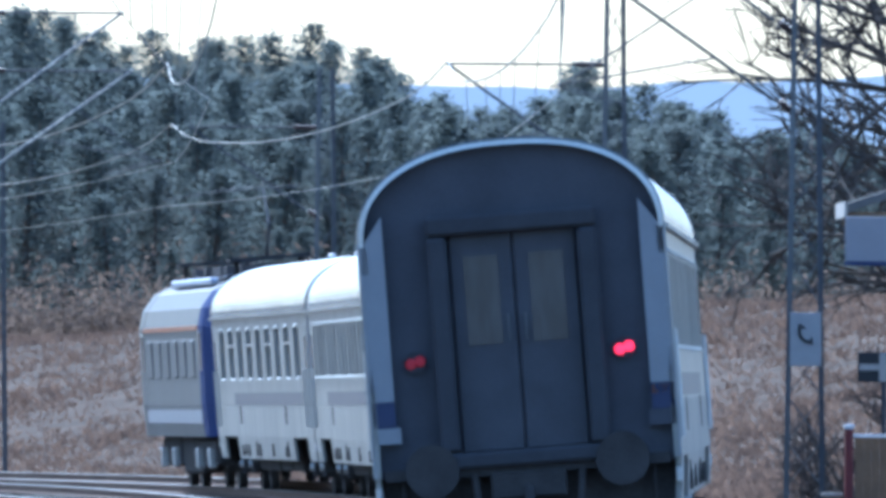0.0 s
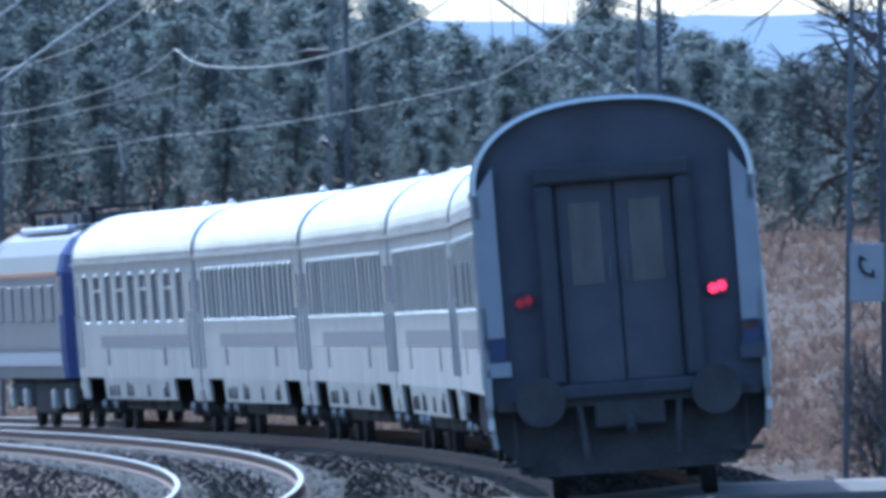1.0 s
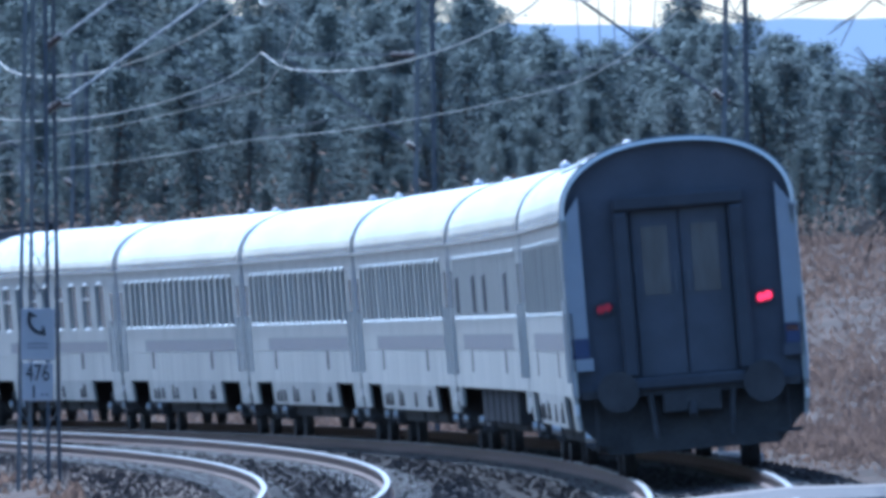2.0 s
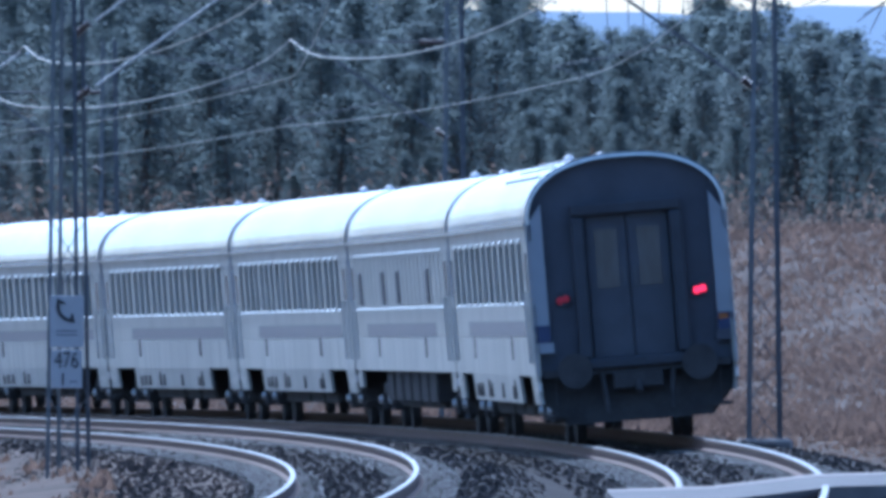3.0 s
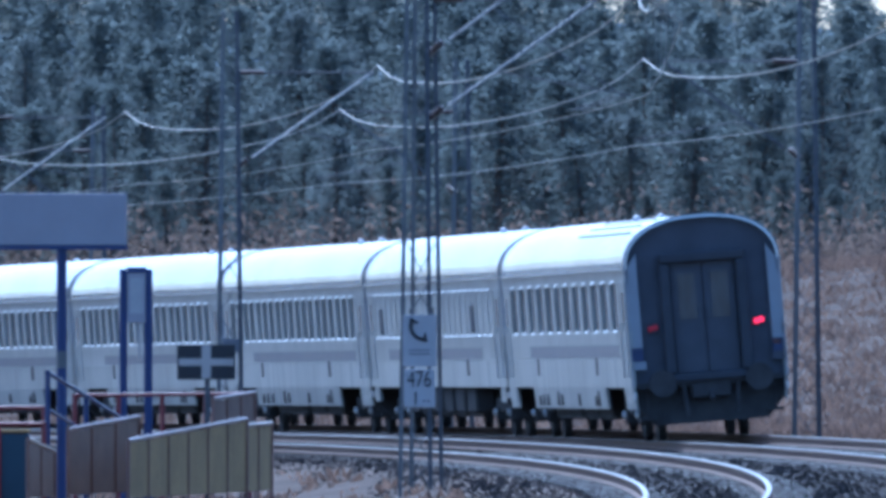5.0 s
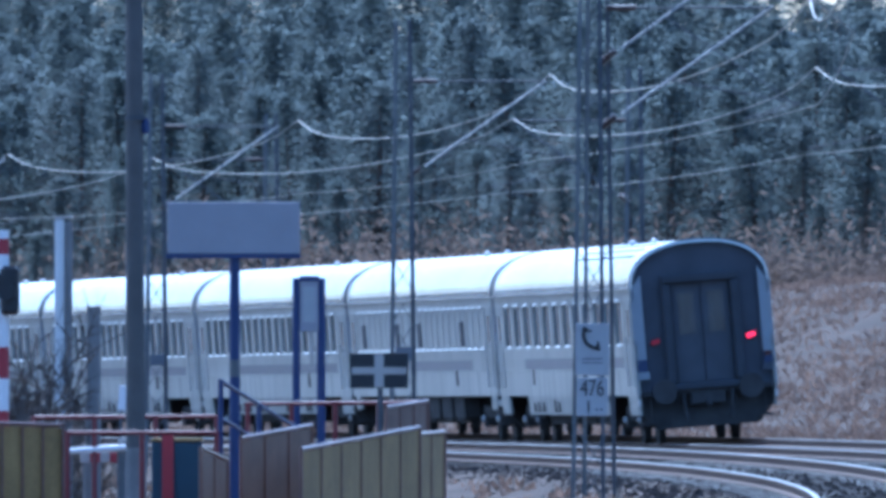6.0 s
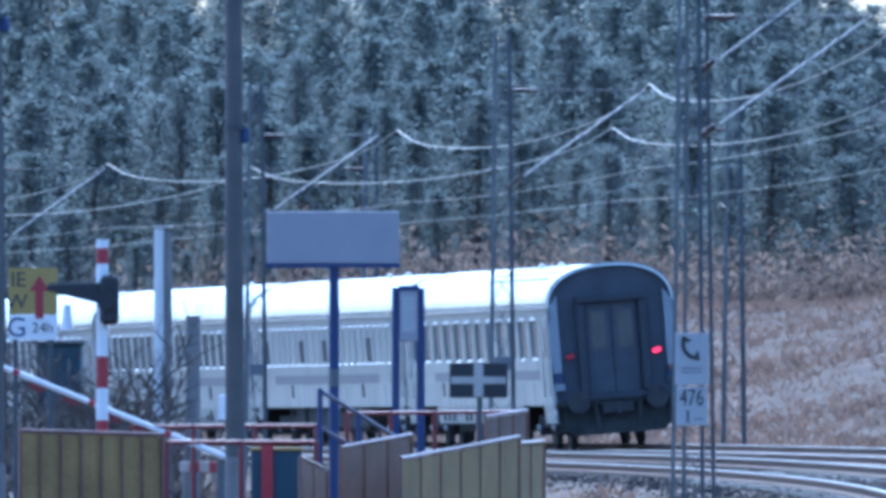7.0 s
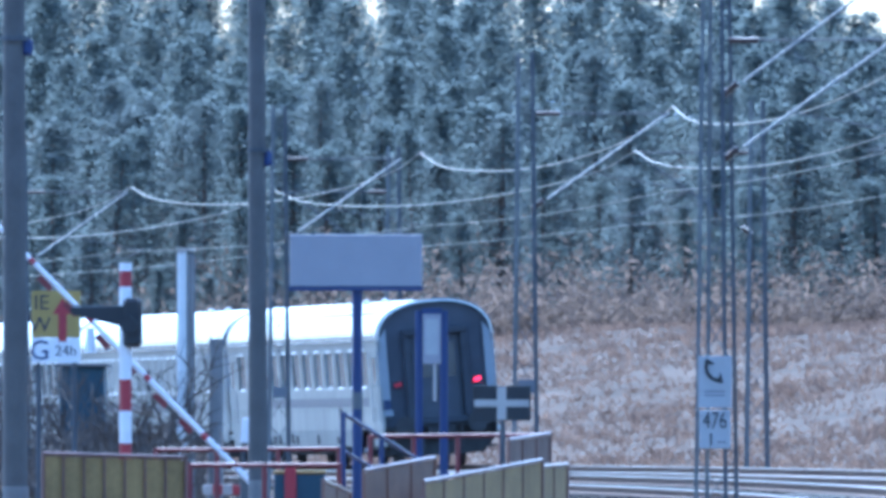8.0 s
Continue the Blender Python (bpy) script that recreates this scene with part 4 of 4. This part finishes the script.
M_BRIGHT = mat("sunlit_post_face", (0.68, 0.66, 0.63), 0.8, var=0.15)
M_POLE = mat("old_concrete_pole", (0.10, 0.095, 0.09), 0.92, var=0.25, bump=0.4)
M_TEAL = mat("teal_sheet_metal", (0.02, 0.05, 0.075), 0.6, var=0.2)
M_ADY = mat("yellow_sign_face", (0.33, 0.235, 0.06), 0.6, var=0.1)
M_PEBBLE = mat("pale_render", (0.42, 0.385, 0.345), 0.85, var=0.2)
M_WOOD = mat("weathered_boards", (0.22, 0.14, 0.08), 0.85, var=0.3)
M_ROOFING = mat("roof_felt", (0.16, 0.15, 0.14), 0.9, var=0.3)
M_SHED = mat("dark_shed_wall", (0.05, 0.045, 0.045), 0.8, var=0.3)


def base_of(x, y):
    return ground_z(x, y)


def name_board(x, y, w, z0, z1, post):
    g = base_of(x, y)
    s = thing("station_sign", Matrix.Translation((x, y, 0)), "blank grey sign board on a blue post", "sign", "station signs")
    part("board", box(fresh(), -w / 2, w / 2, -0.03, 0.03, z0, z1, 0.012), M_SIGN, s, "plain pale grey board")
    part("board_edge", box(fresh(), -w / 2 - 0.01, w / 2 + 0.01, -0.05, 0.05, z0 - 0.045, z0), M_BLUE, s)
    part("post", rod(fresh(), (post, 0.06, g - 0.2), (post, 0.06, z1 - 0.05), 0.06, sides=12), M_BLUE, s, "blue painted post")
    part("post_band", rod(fresh(), (post, 0.06, z0 - 1.42), (post, 0.06, z0 - 1.22), 0.063, sides=12), M_GALV, s, "bare grey band on the post")


def cross_sign(x, y, w, z0, z1):
    g = base_of(x, y)
    s = thing("stop_sign", Matrix.Translation((x, y, 0)), "black board with a white cross on a thin post", "railway sign", "cross signs")
    part("board", box(fresh(), -w / 2, w / 2, -0.012, 0.012, z0, z1, 0.004), M_BLACK, s)
    h = z1 - z0
    part("cross_bar", box(fresh(), -w * 0.47, w * 0.47, -0.02, -0.013, z0 + h * 0.4, z0 + h * 0.6), M_PEBBLE, s, "white cross bar")
    part("cross_bar", box(fresh(), -w * 0.08, w * 0.08, -0.025, -0.0205, z0 + 0.01, z1 - 0.01), M_PEBBLE, s)
    part("post", rod(fresh(), (0.01, 0.045, g - 0.2), (0.01, 0.045, z1 - 0.02), 0.03), M_GALVDARK, s)


name_board(-8.114, 200, 1.536, 2.790, 3.398, 0.01)
cross_sign(-6.106, 190, 0.64, 1.284, 1.669)
name_board(8.08, 205, 1.57, 3.38, 3.97, 0.05)
cross_sign(7.55, 198, 0.64, 1.83, 2.21)


def pole(x, y, r, top, clamp, bulge):
    g = base_of(x, y)
    p = thing("utility_pole", Matrix.Translation((x, y, 0)), "weathered grey concrete pole with a clamp", "pole", "utility poles")
    part("shaft", rod(fresh(), (0, 0, g - 0.3), (-0.03, 0, top), r * 1.12, r * 0.85, sides=14), M_POLE, p, smooth=False)
    part("clamp", rod(fresh(), (0, 0, clamp), (0, 0, clamp + 0.05), r * 1.25, sides=14), M_GALVDARK, p)
    part("clamp_box", box(fresh(), r * 0.6, r * 1.5, -0.08, 0.05, clamp - 0.16, clamp + 0.02, 0.03), M_BLUE, p)
    part("foot", rod(fresh(), (0, 0, g - 0.3), (0, 0, 0.593), r * 1.35, r * 1.15, sides=14), M_CONC, p)


pole(-9.014, 195, 0.102, 9.5, 4.290, 1)
pole(-11.218, 186, 0.125, 9.5, 5.393, 1)


def fence(x0, y0, x1, y1, za, zb, zlow, sheet, label, ribs):
    """A sheet-metal barrier panel in a dark red tube frame."""
    f = thing("barrier_fence", Matrix(), label, "fence", "crossing fences")
    n = max(2, ribs)
    for i in range(n):
        t0, t1 = i / n, (i + 1) / n
        bm = fresh()
        q = []
        for t in (t0 + 0.03 / n, (t0 + t1) / 2, t1 - 0.03 / n):
            x, y, z = x0 + (x1 - x0) * t, y0 + (y1 - y0) * t, za + (zb - za) * t
            bulge = 0.025 if t != t0 and abs(t - (t0 + t1) / 2) < 1e-6 else 0.0
            q.append([(x, y - bulge, zlow), (x, y - bulge, z - 0.03), (x, y + 0.02 - bulge, z - 0.03), (x, y + 0.02 - bulge, zlow)])
        part("panel", loft(bm, q), sheet, f)
        x, y, z = x0 + (x1 - x0) * t0, y0 + (y1 - y0) * t0, za + (zb - za) * t0
        part("post", rod(fresh(), (x, y - 0.03, base_of(x, y) - 0.2), (x, y - 0.03, z + 0.01), 0.012 if i else 0.02), M_RAILBROWN, f)
    part("post", rod(fresh(), (x1, y1 - 0.03, base_of(x1, y1) - 0.2), (x1, y1 - 0.03, zb + 0.02), 0.02), M_RAILBROWN, f)
    part("top_rail", rod(fresh(), (x0, y0 - 0.02, za), (x1, y1 - 0.02, zb), 0.022), M_RAILBROWN, f, "worn brown tube rail that glints in the sun")


def railing(x0, y0, x1, y1, za, zb, material, label, posts=2, mid=True):
    f = thing("railing", Matrix(), label, "railing", "crossing railings")
    part("top_rail", rod(fresh(), (x0, y0, za), (x1, y1, zb), 0.024), material, f)
    if mid:
        part("middle_rail", rod(fresh(), (x0, y0, za - 0.4), (x1, y1, zb - 0.4), 0.02), material, f)
    for i in range(posts):
        t = i / (posts - 1)
        x, y, z = x0 + (x1 - x0) * t, y0 + (y1 - y0) * t, za + (zb - za) * t
        part("post", rod(fresh(), (x, y, base_of(x, y) - 0.2), (x, y, z + 0.02), 0.03), material, f)


YL = "ochre yellow sheet fence in a dark red frame"
fence(-10.744, 183, -9.279, 184, 0.967, 0.914, 0.05, M_YELLOW, YL, 7)
fence(-7.505, 187, -6.841, 190, 0.758, 0.881, 0.05, M_BROWN, "brown sheet fence panel in a dark frame", 3)
fence(-6.744, 184, -5.660, 190, 0.663, 0.856, 0.05, M_YELLOW, YL, 6)
fence(-5.678, 190, -5.442, 192, 0.781, 0.793, 0.05, M_YELLOW, YL, 2)
fence(-6.380, 201, -5.950, 203, 1.014, 1.080, 0.05, M_BROWN, "short brown fence panel in a red frame", 3)
RL = "dark red tube railing beside the crossing"
railing(-10.435, 200, -8.310, 200, 0.901, 0.914, M_RED, RL, 4, False)
railing(-9.340, 186, -7.729, 186, 0.821, 0.821, M_RED, RL, 3, False)
railing(-8.110, 204, -6.043, 204, 1.036, 1.056, M_RED, RL, 5, False)
railing(-7.769, 188, -7.167, 194, 1.373, 0.823, M_BLUE, "blue sloping handrail of a stair", 3)
fence(-7.814, 184, -7.609, 186, 0.679, 0.528, 0.05, M_BROWN, "low brown stair flank with a tube rail", 2)

# a red and teal box beside the pole
b = thing("equipment_cabinet", Matrix.Translation((-8.198, 187, base_of(-8, 187))), "teal cabinet with red side and yellow top", "cabinet")
up = 0.72 - base_of(-8, 187)
part("body", box(fresh(), -0.27, 0.27, -0.15, 0.15, 0, up, 0.01), M_TEAL, b)
part("side", box(fresh(), -0.155, -0.03, -0.2, -0.153, 0, up + 0.1, 0.01), M_BRED, b)
part("lid", box(fresh(), -0.28, 0.28, -0.17, 0.17, up, up + 0.04, 0.01), M_YELLOW, b)
b = thing("equipment_cabinet", Matrix.Translation((-11.084, 182, base_of(-11, 182))), "bright blue metal cabinet", "cabinet")
part("body", box(fresh(), -0.3, 0.12, -0.2, 0.2, 0, 1.25, 0.02), M_BLUE, b)
part("lid", box(fresh(), -0.33, 0.15, -0.23, 0.23, 1.25, 1.3, 0.02), M_BLUE, b)

# information board on two blue posts
b = thing("notice_board", Matrix.Translation((-7.781, 215, 0)), "pale notice board between two blue posts", "notice board")
for x, r in ((-0.16, 0.05), (0.15, 0.055)):
    part("post", rod(fresh(), (x, 0, -0.6), (x, 0, 2.546), r, sides=10), M_BLUE, b)
part("board", box(fresh(), -0.11, 0.12, -0.05, -0.02, 1.878, 2.560, 0.01), M_SIGN, b)
part("header", box(fresh(), -0.12, 0.13, -0.055, -0.015, 2.504, 2.574), M_BLUE, b)
part("notice", box(fresh(), -0.08, 0.09, -0.056, -0.05, 1.998, 2.440), M_BOARD, b)
part("leg_strip", box(fresh(), 0.02, 0.06, -0.04, -0.02, 1.421, 1.878), M_PEBBLE, b)

# striped post with crossing signal
sg = thing("crossing_signal", Matrix.Translation((-10.572, 196, 0)), "red and white striped post with black crossing signal", "crossing signal")
z = -0.5
for i, (z0, z1, m) in enumerate(((-0.5, 1.002, M_BRED), (1.002, 1.367, M_WHITE), (1.367, 1.726, M_BRED), (1.726, 2.571, M_WHITE), (2.571, 2.776, M_WHITE), (2.776, 2.956, M_BRED), (2.956, 3.052, M_WHITE))):
    part("post_band", rod(fresh(), (0, 0, z0), (0, 0, z1), 0.07, sides=14), m, sg, "red band" if m is M_BRED else "white band")
part("signal_head", box(fresh(), -0.02, 0.19, -0.2, 0.1, 2.091, 2.648, 0.04), M_BLACK, sg)
hood = fresh()
loft(hood, [[(-0.62, -0.1, 2.469), (-0.62, 0.1, 2.469), (-0.62, 0.1, 2.539), (-0.62, -0.1, 2.539)], [(0.0, -0.12, 2.315), (0.0, 0.12, 2.315), (0.0, 0.12, 2.552), (0.0, -0.12, 2.552)]])
part("signal_arm", hood, M_BLACK, sg)
# paler strip on the black arm puts its sunlit top into the colour
part("arm_top", box(fresh(), -0.6, -0.02, -0.1, 0.1, 2.539 + 0.004, 2.565), M_GALV, sg)
part("lens_hood", rod(fresh(), (0.05, -0.28, 2.347), (0.05, -0.2, 2.347), 0.1, 0.1, sides=14), M_BLACK, sg)
part("bell", rod(fresh(), (-0.4, 0, 2.027), (-0.4, 0, 2.315), 0.07, 0.04, sides=12), M_WHITE, sg)

# yellow and white advertisement board
ad = thing("roadside_sign", Matrix.Translation((-12.288, 212, 0)), "yellow and white roadside sign with red arrow", "sign")
part("yellow_panel", box(fresh(), -0.3, 0.3, -0.02, 0.02, 2.207, 2.782), M_ADY, ad)
part("white_panel", box(fresh(), -0.3, 0.3, -0.02, 0.02, 1.902, 2.207 - 0.004), M_WHITE, ad)
for x in (-0.22, 0.22):
    part("post", rod(fresh(), (x, 0.05, -0.6), (x, 0.05, 2.748), 0.03), M_GALVDARK, ad)
bm = box(fresh(), 0.03, 0.13, -0.026, -0.021, 2.159, 2.505)
loft(bm, [[(-0.04, y, 2.498), (0.20, y, 2.498), (0.08, y, 2.692)] for y in (-0.027, -0.021)])
part("arrow", bm, M_BRED, ad, "red arrow")
M_INK = mat("dark_ink", (0.03, 0.03, 0.04), 0.6)
writing("IE", 0.26, Matrix.Translation((-0.18, -0.024, 2.630)) @ UP, ad, M_INK)
writing("W", 0.26, Matrix.Translation((-0.2, -0.024, 2.359)) @ UP, ad, M_INK)
writing("G", 0.34, Matrix.Translation((-0.2, -0.024, 2.041)) @ UP, ad, M_BLUE)
writing("24h", 0.18, Matrix.Translation((0.12, -0.024, 2.041)) @ UP, ad, M_INK)

# tall pale post, teal hut, white tilted plate
p = thing("gate_post", Matrix.Translation((-11.400, 226, 0)), "tall pale concrete post with a rounded strip", "post")
# near-white left part of the post has its sunlight in the colour
part("shaft", box(fresh(), -0.11, 0.02, -0.1, 0.1, -0.6, 3.344, 0.03), M_BRIGHT, p)
part("strip", box(fresh(), 0.024, 0.12, -0.1, 0.1, -0.6, 3.307, 0.03), M_CONC, p)
part("cap", box(fresh(), -0.12, 0.13, -0.11, 0.11, 3.344, 3.381, 0.01), M_PEBBLE, p)
p = thing("gate_post", Matrix.Translation((-10.979, 226, 0)), "lower grey concrete post leaning a little", "post")
part("shaft", rod(fresh(), (-0.04, 0, -0.6), (-0.02, 0, 2.199), 0.11, 0.09, sides=10), M_CONC, p)
h = thing("hut", Matrix.Translation((-13.280, 232, -0.5)), "small teal sheet metal hut", "hut")
part("wall", box(fresh(), -0.1, 0.5, -0.4, 0.4, 0, 1.822 + 0.5, 0.02), M_TEAL, h)
for k in range(4):
    x = -0.03 + k * 0.155
    part("rib", box(fresh(), x - 0.012, x + 0.012, -0.42, -0.4, 0.05, 1.822 + 0.45), M_TEAL, h)
part("roof", box(fresh(), -0.16, 0.56, -0.5, 0.5, 1.822 + 0.5, 1.867 + 0.5, 0.01), M_GALVDARK, h)
p = thing("tilted_plate", Matrix.Translation((-9.677, 205, 0)), "white tilted plate on a short stake", "plate")
bm = box(fresh(), -0.08, 0.08, -0.015, 0.015, 0.951, 1.252, 0.01, m=Matrix.Rotation(radians(4), 4, "Y"))
part("plate", bm, M_WHITE, p)
part("stake", rod(fresh(), (0.02, 0.02, -0.6), (0.02, 0.02, 0.984), 0.02), M_GALVDARK, p)
for k, (x, y, s) in enumerate(((-12.490, 222, 3.0), (-11.797, 224, 3.2), (-11.784, 228, 2.4), (-13.158, 226, 3.0), (-12.479, 218, 2.6), (-12.475, 227, 2.8), (-11.361, 230, 2.0), (-11.677, 219, 2.0))):
    bare_bush(x, y, s, 70 + k)

# low striped beam between two stubs
lb = thing("low_beam", Matrix.Translation((-9.65, 201, 0)), "low red and white striped beam on two stubs", "barrier beam")
for k in range(5):
    part("beam_block", box(fresh(), -0.29 + k * 0.116, -0.178 + k * 0.116, -0.04, 0.04, 0.37, 0.49, 0.008), M_BRED if k % 2 else M_PEBBLE, lb, "dark red block" if k % 2 else "white block")
for x in (-0.22, 0.22):
    part("stub", rod(fresh(), (x, 0, -0.9), (x, 0, 0.37), 0.04), M_CONC, lb)

# barrier: drive box and striped arm
PIVOT = Vector((-9.369, 200, 0.554))
bx = thing("barrier_stand", Matrix.Translation((PIVOT.x, PIVOT.y, -0.5)), "grey barrier drive box beside the road", "barrier drive")
part("body", box(fresh(), -0.1, 0.22, 0.06, 0.4, 0, PIVOT.z + 0.6, 0.02), M_GALV, bx)
BARRIER = thing("boom_barrier", Matrix.Translation(PIVOT), "barrier boom being raised, mostly white for its sunlit top, with narrow red bands", "barrier")
# white is drawn long and red short, putting the boom's sunlit top into paint
for i in range(6):
    a, b, c = -0.2 + i * 0.95, 0.67 + i * 0.95, 0.75 + i * 0.95
    part("boom_segment", rod(fresh(), (-a, 0, 0), (-b, 0, 0), 0.036 - 0.002 * i, sides=10), M_WHITE, BARRIER, "white boom segment")
    part("boom_segment", rod(fresh(), (-b, 0, 0), (-c, 0, 0), 0.0355 - 0.002 * i, sides=10), M_BRED, BARRIER, "red boom segment")
    if i:
        for k in (0.10, 0.52):
            tag = box(fresh(), -a - k - 0.2, -a - k, -0.012, 0.012, -0.11, -0.036, 0.004)
            part("fringe", tag, M_RED, BARRIER, "dark red tag under the boom")

# ---- platform end on the other side: bin, box and shed ----
b = thing("timber_planter", Matrix.Translation((7.13, 190, base_of(7.13, 190))), "weathered timber stand with red corner posts", "planter")
for k in range(4):
    part("board", box(fresh(), -0.2 + k * 0.1, -0.105 + k * 0.1, -0.2, -0.17, 0, 1.62), M_WOOD, b)
for x in (-0.27, 0.27):
    part("post", box(fresh(), x - 0.045, x + 0.045, -0.23, 0.23, 0, 1.72, 0.01), M_RED, b)
    part("post_cap", box(fresh(), x - 0.06, x + 0.06, -0.24, 0.24, 1.72, 1.78, 0.01), M_WHITE, b)
part("top_board", box(fresh(), -0.22, 0.22, -0.24, 0.24, 1.62, 1.66), M_WHITE, b)
b = thing("grit_box", Matrix.Translation((6.66, 190, base_of(6.66, 190))), "small ochre grit box with pale lid", "box")
part("body", box(fresh(), -0.12, 0.12, -0.12, 0.12, 0, 0.9, 0.01), M_WOOD, b)
part("lid", box(fresh(), -0.13, 0.13, -0.13, 0.13, 0.9, 0.95, 0.01), M_PEBBLE, b)
for x, t in ((8.6, 2.0), (8.85, 1.3)):
    p = thing("railing_post", Matrix.Translation((x, 200, base_of(x, 200) - 0.1)), "blue painted railing post on the platform", "post", "platform posts")
    part("shaft", rod(fresh(), (0, 0, 0), (0, 0, t), 0.045), M_BLUE, p)
    part("cap", rod(fresh(), (0, 0, t), (0, 0, t + 0.04), 0.05, 0.01), M_BLUE, p)
sh = thing("platform_shed", Matrix.Translation((10.9, 226, base_of(10.9, 226) - 0.1)), "dark timber shed with overhanging felt roof", "shed")
part("wall", box(fresh(), -2.1, 2.4, -1.5, 1.5, 0, 4.6), M_SHED, sh)
bm = fresh()
loft(bm, [[(-2.95, y, 4.55), (-2.95, y, 4.68), (0.2, y, 5.75), (3.2, y, 4.7), (3.2, y, 4.57), (0.2, y, 5.6)] for y in (-2.0, 2.0)])
part("roof", bm, M_ROOFING, sh, "worn felt roof")
part("fascia", box(fresh(), -3.0, -2.96, -2.0, 2.0, 4.48, 4.7), M_PEBBLE, sh)
for k in range(10):
    y = -1.9 + k * 0.42
    part("rafter_end", box(fresh(), -2.9, -2.1, y - 0.04, y + 0.04, 4.4, 4.55), M_WOOD, sh)


def motions():
    times = [0.5 * i for i in range(17)]
    for i, c in enumerate(COACHES):
        walk(c, [(t, on_rails(tail(t) + i * CAR, 3.7, 22.7)) for t in times])
    walk(LOCO, [(t, on_rails(tail(t) + 6 * CAR + 8.7, -4.2, 4.2)) for t in times])
    raised = [(0.0, -4), (6.0, -4), (6.3, -3.5), (6.5, 4), (6.7, 13), (6.9, 20.5), (7.1, 22.8), (7.3, 25.5), (7.5, 29.7), (8.0, 45.4)]
    walk(BARRIER, [(t, Matrix.Translation(PIVOT) @ Matrix.Rotation(radians(a), 4, "Y")) for t, a in raised])


motions()
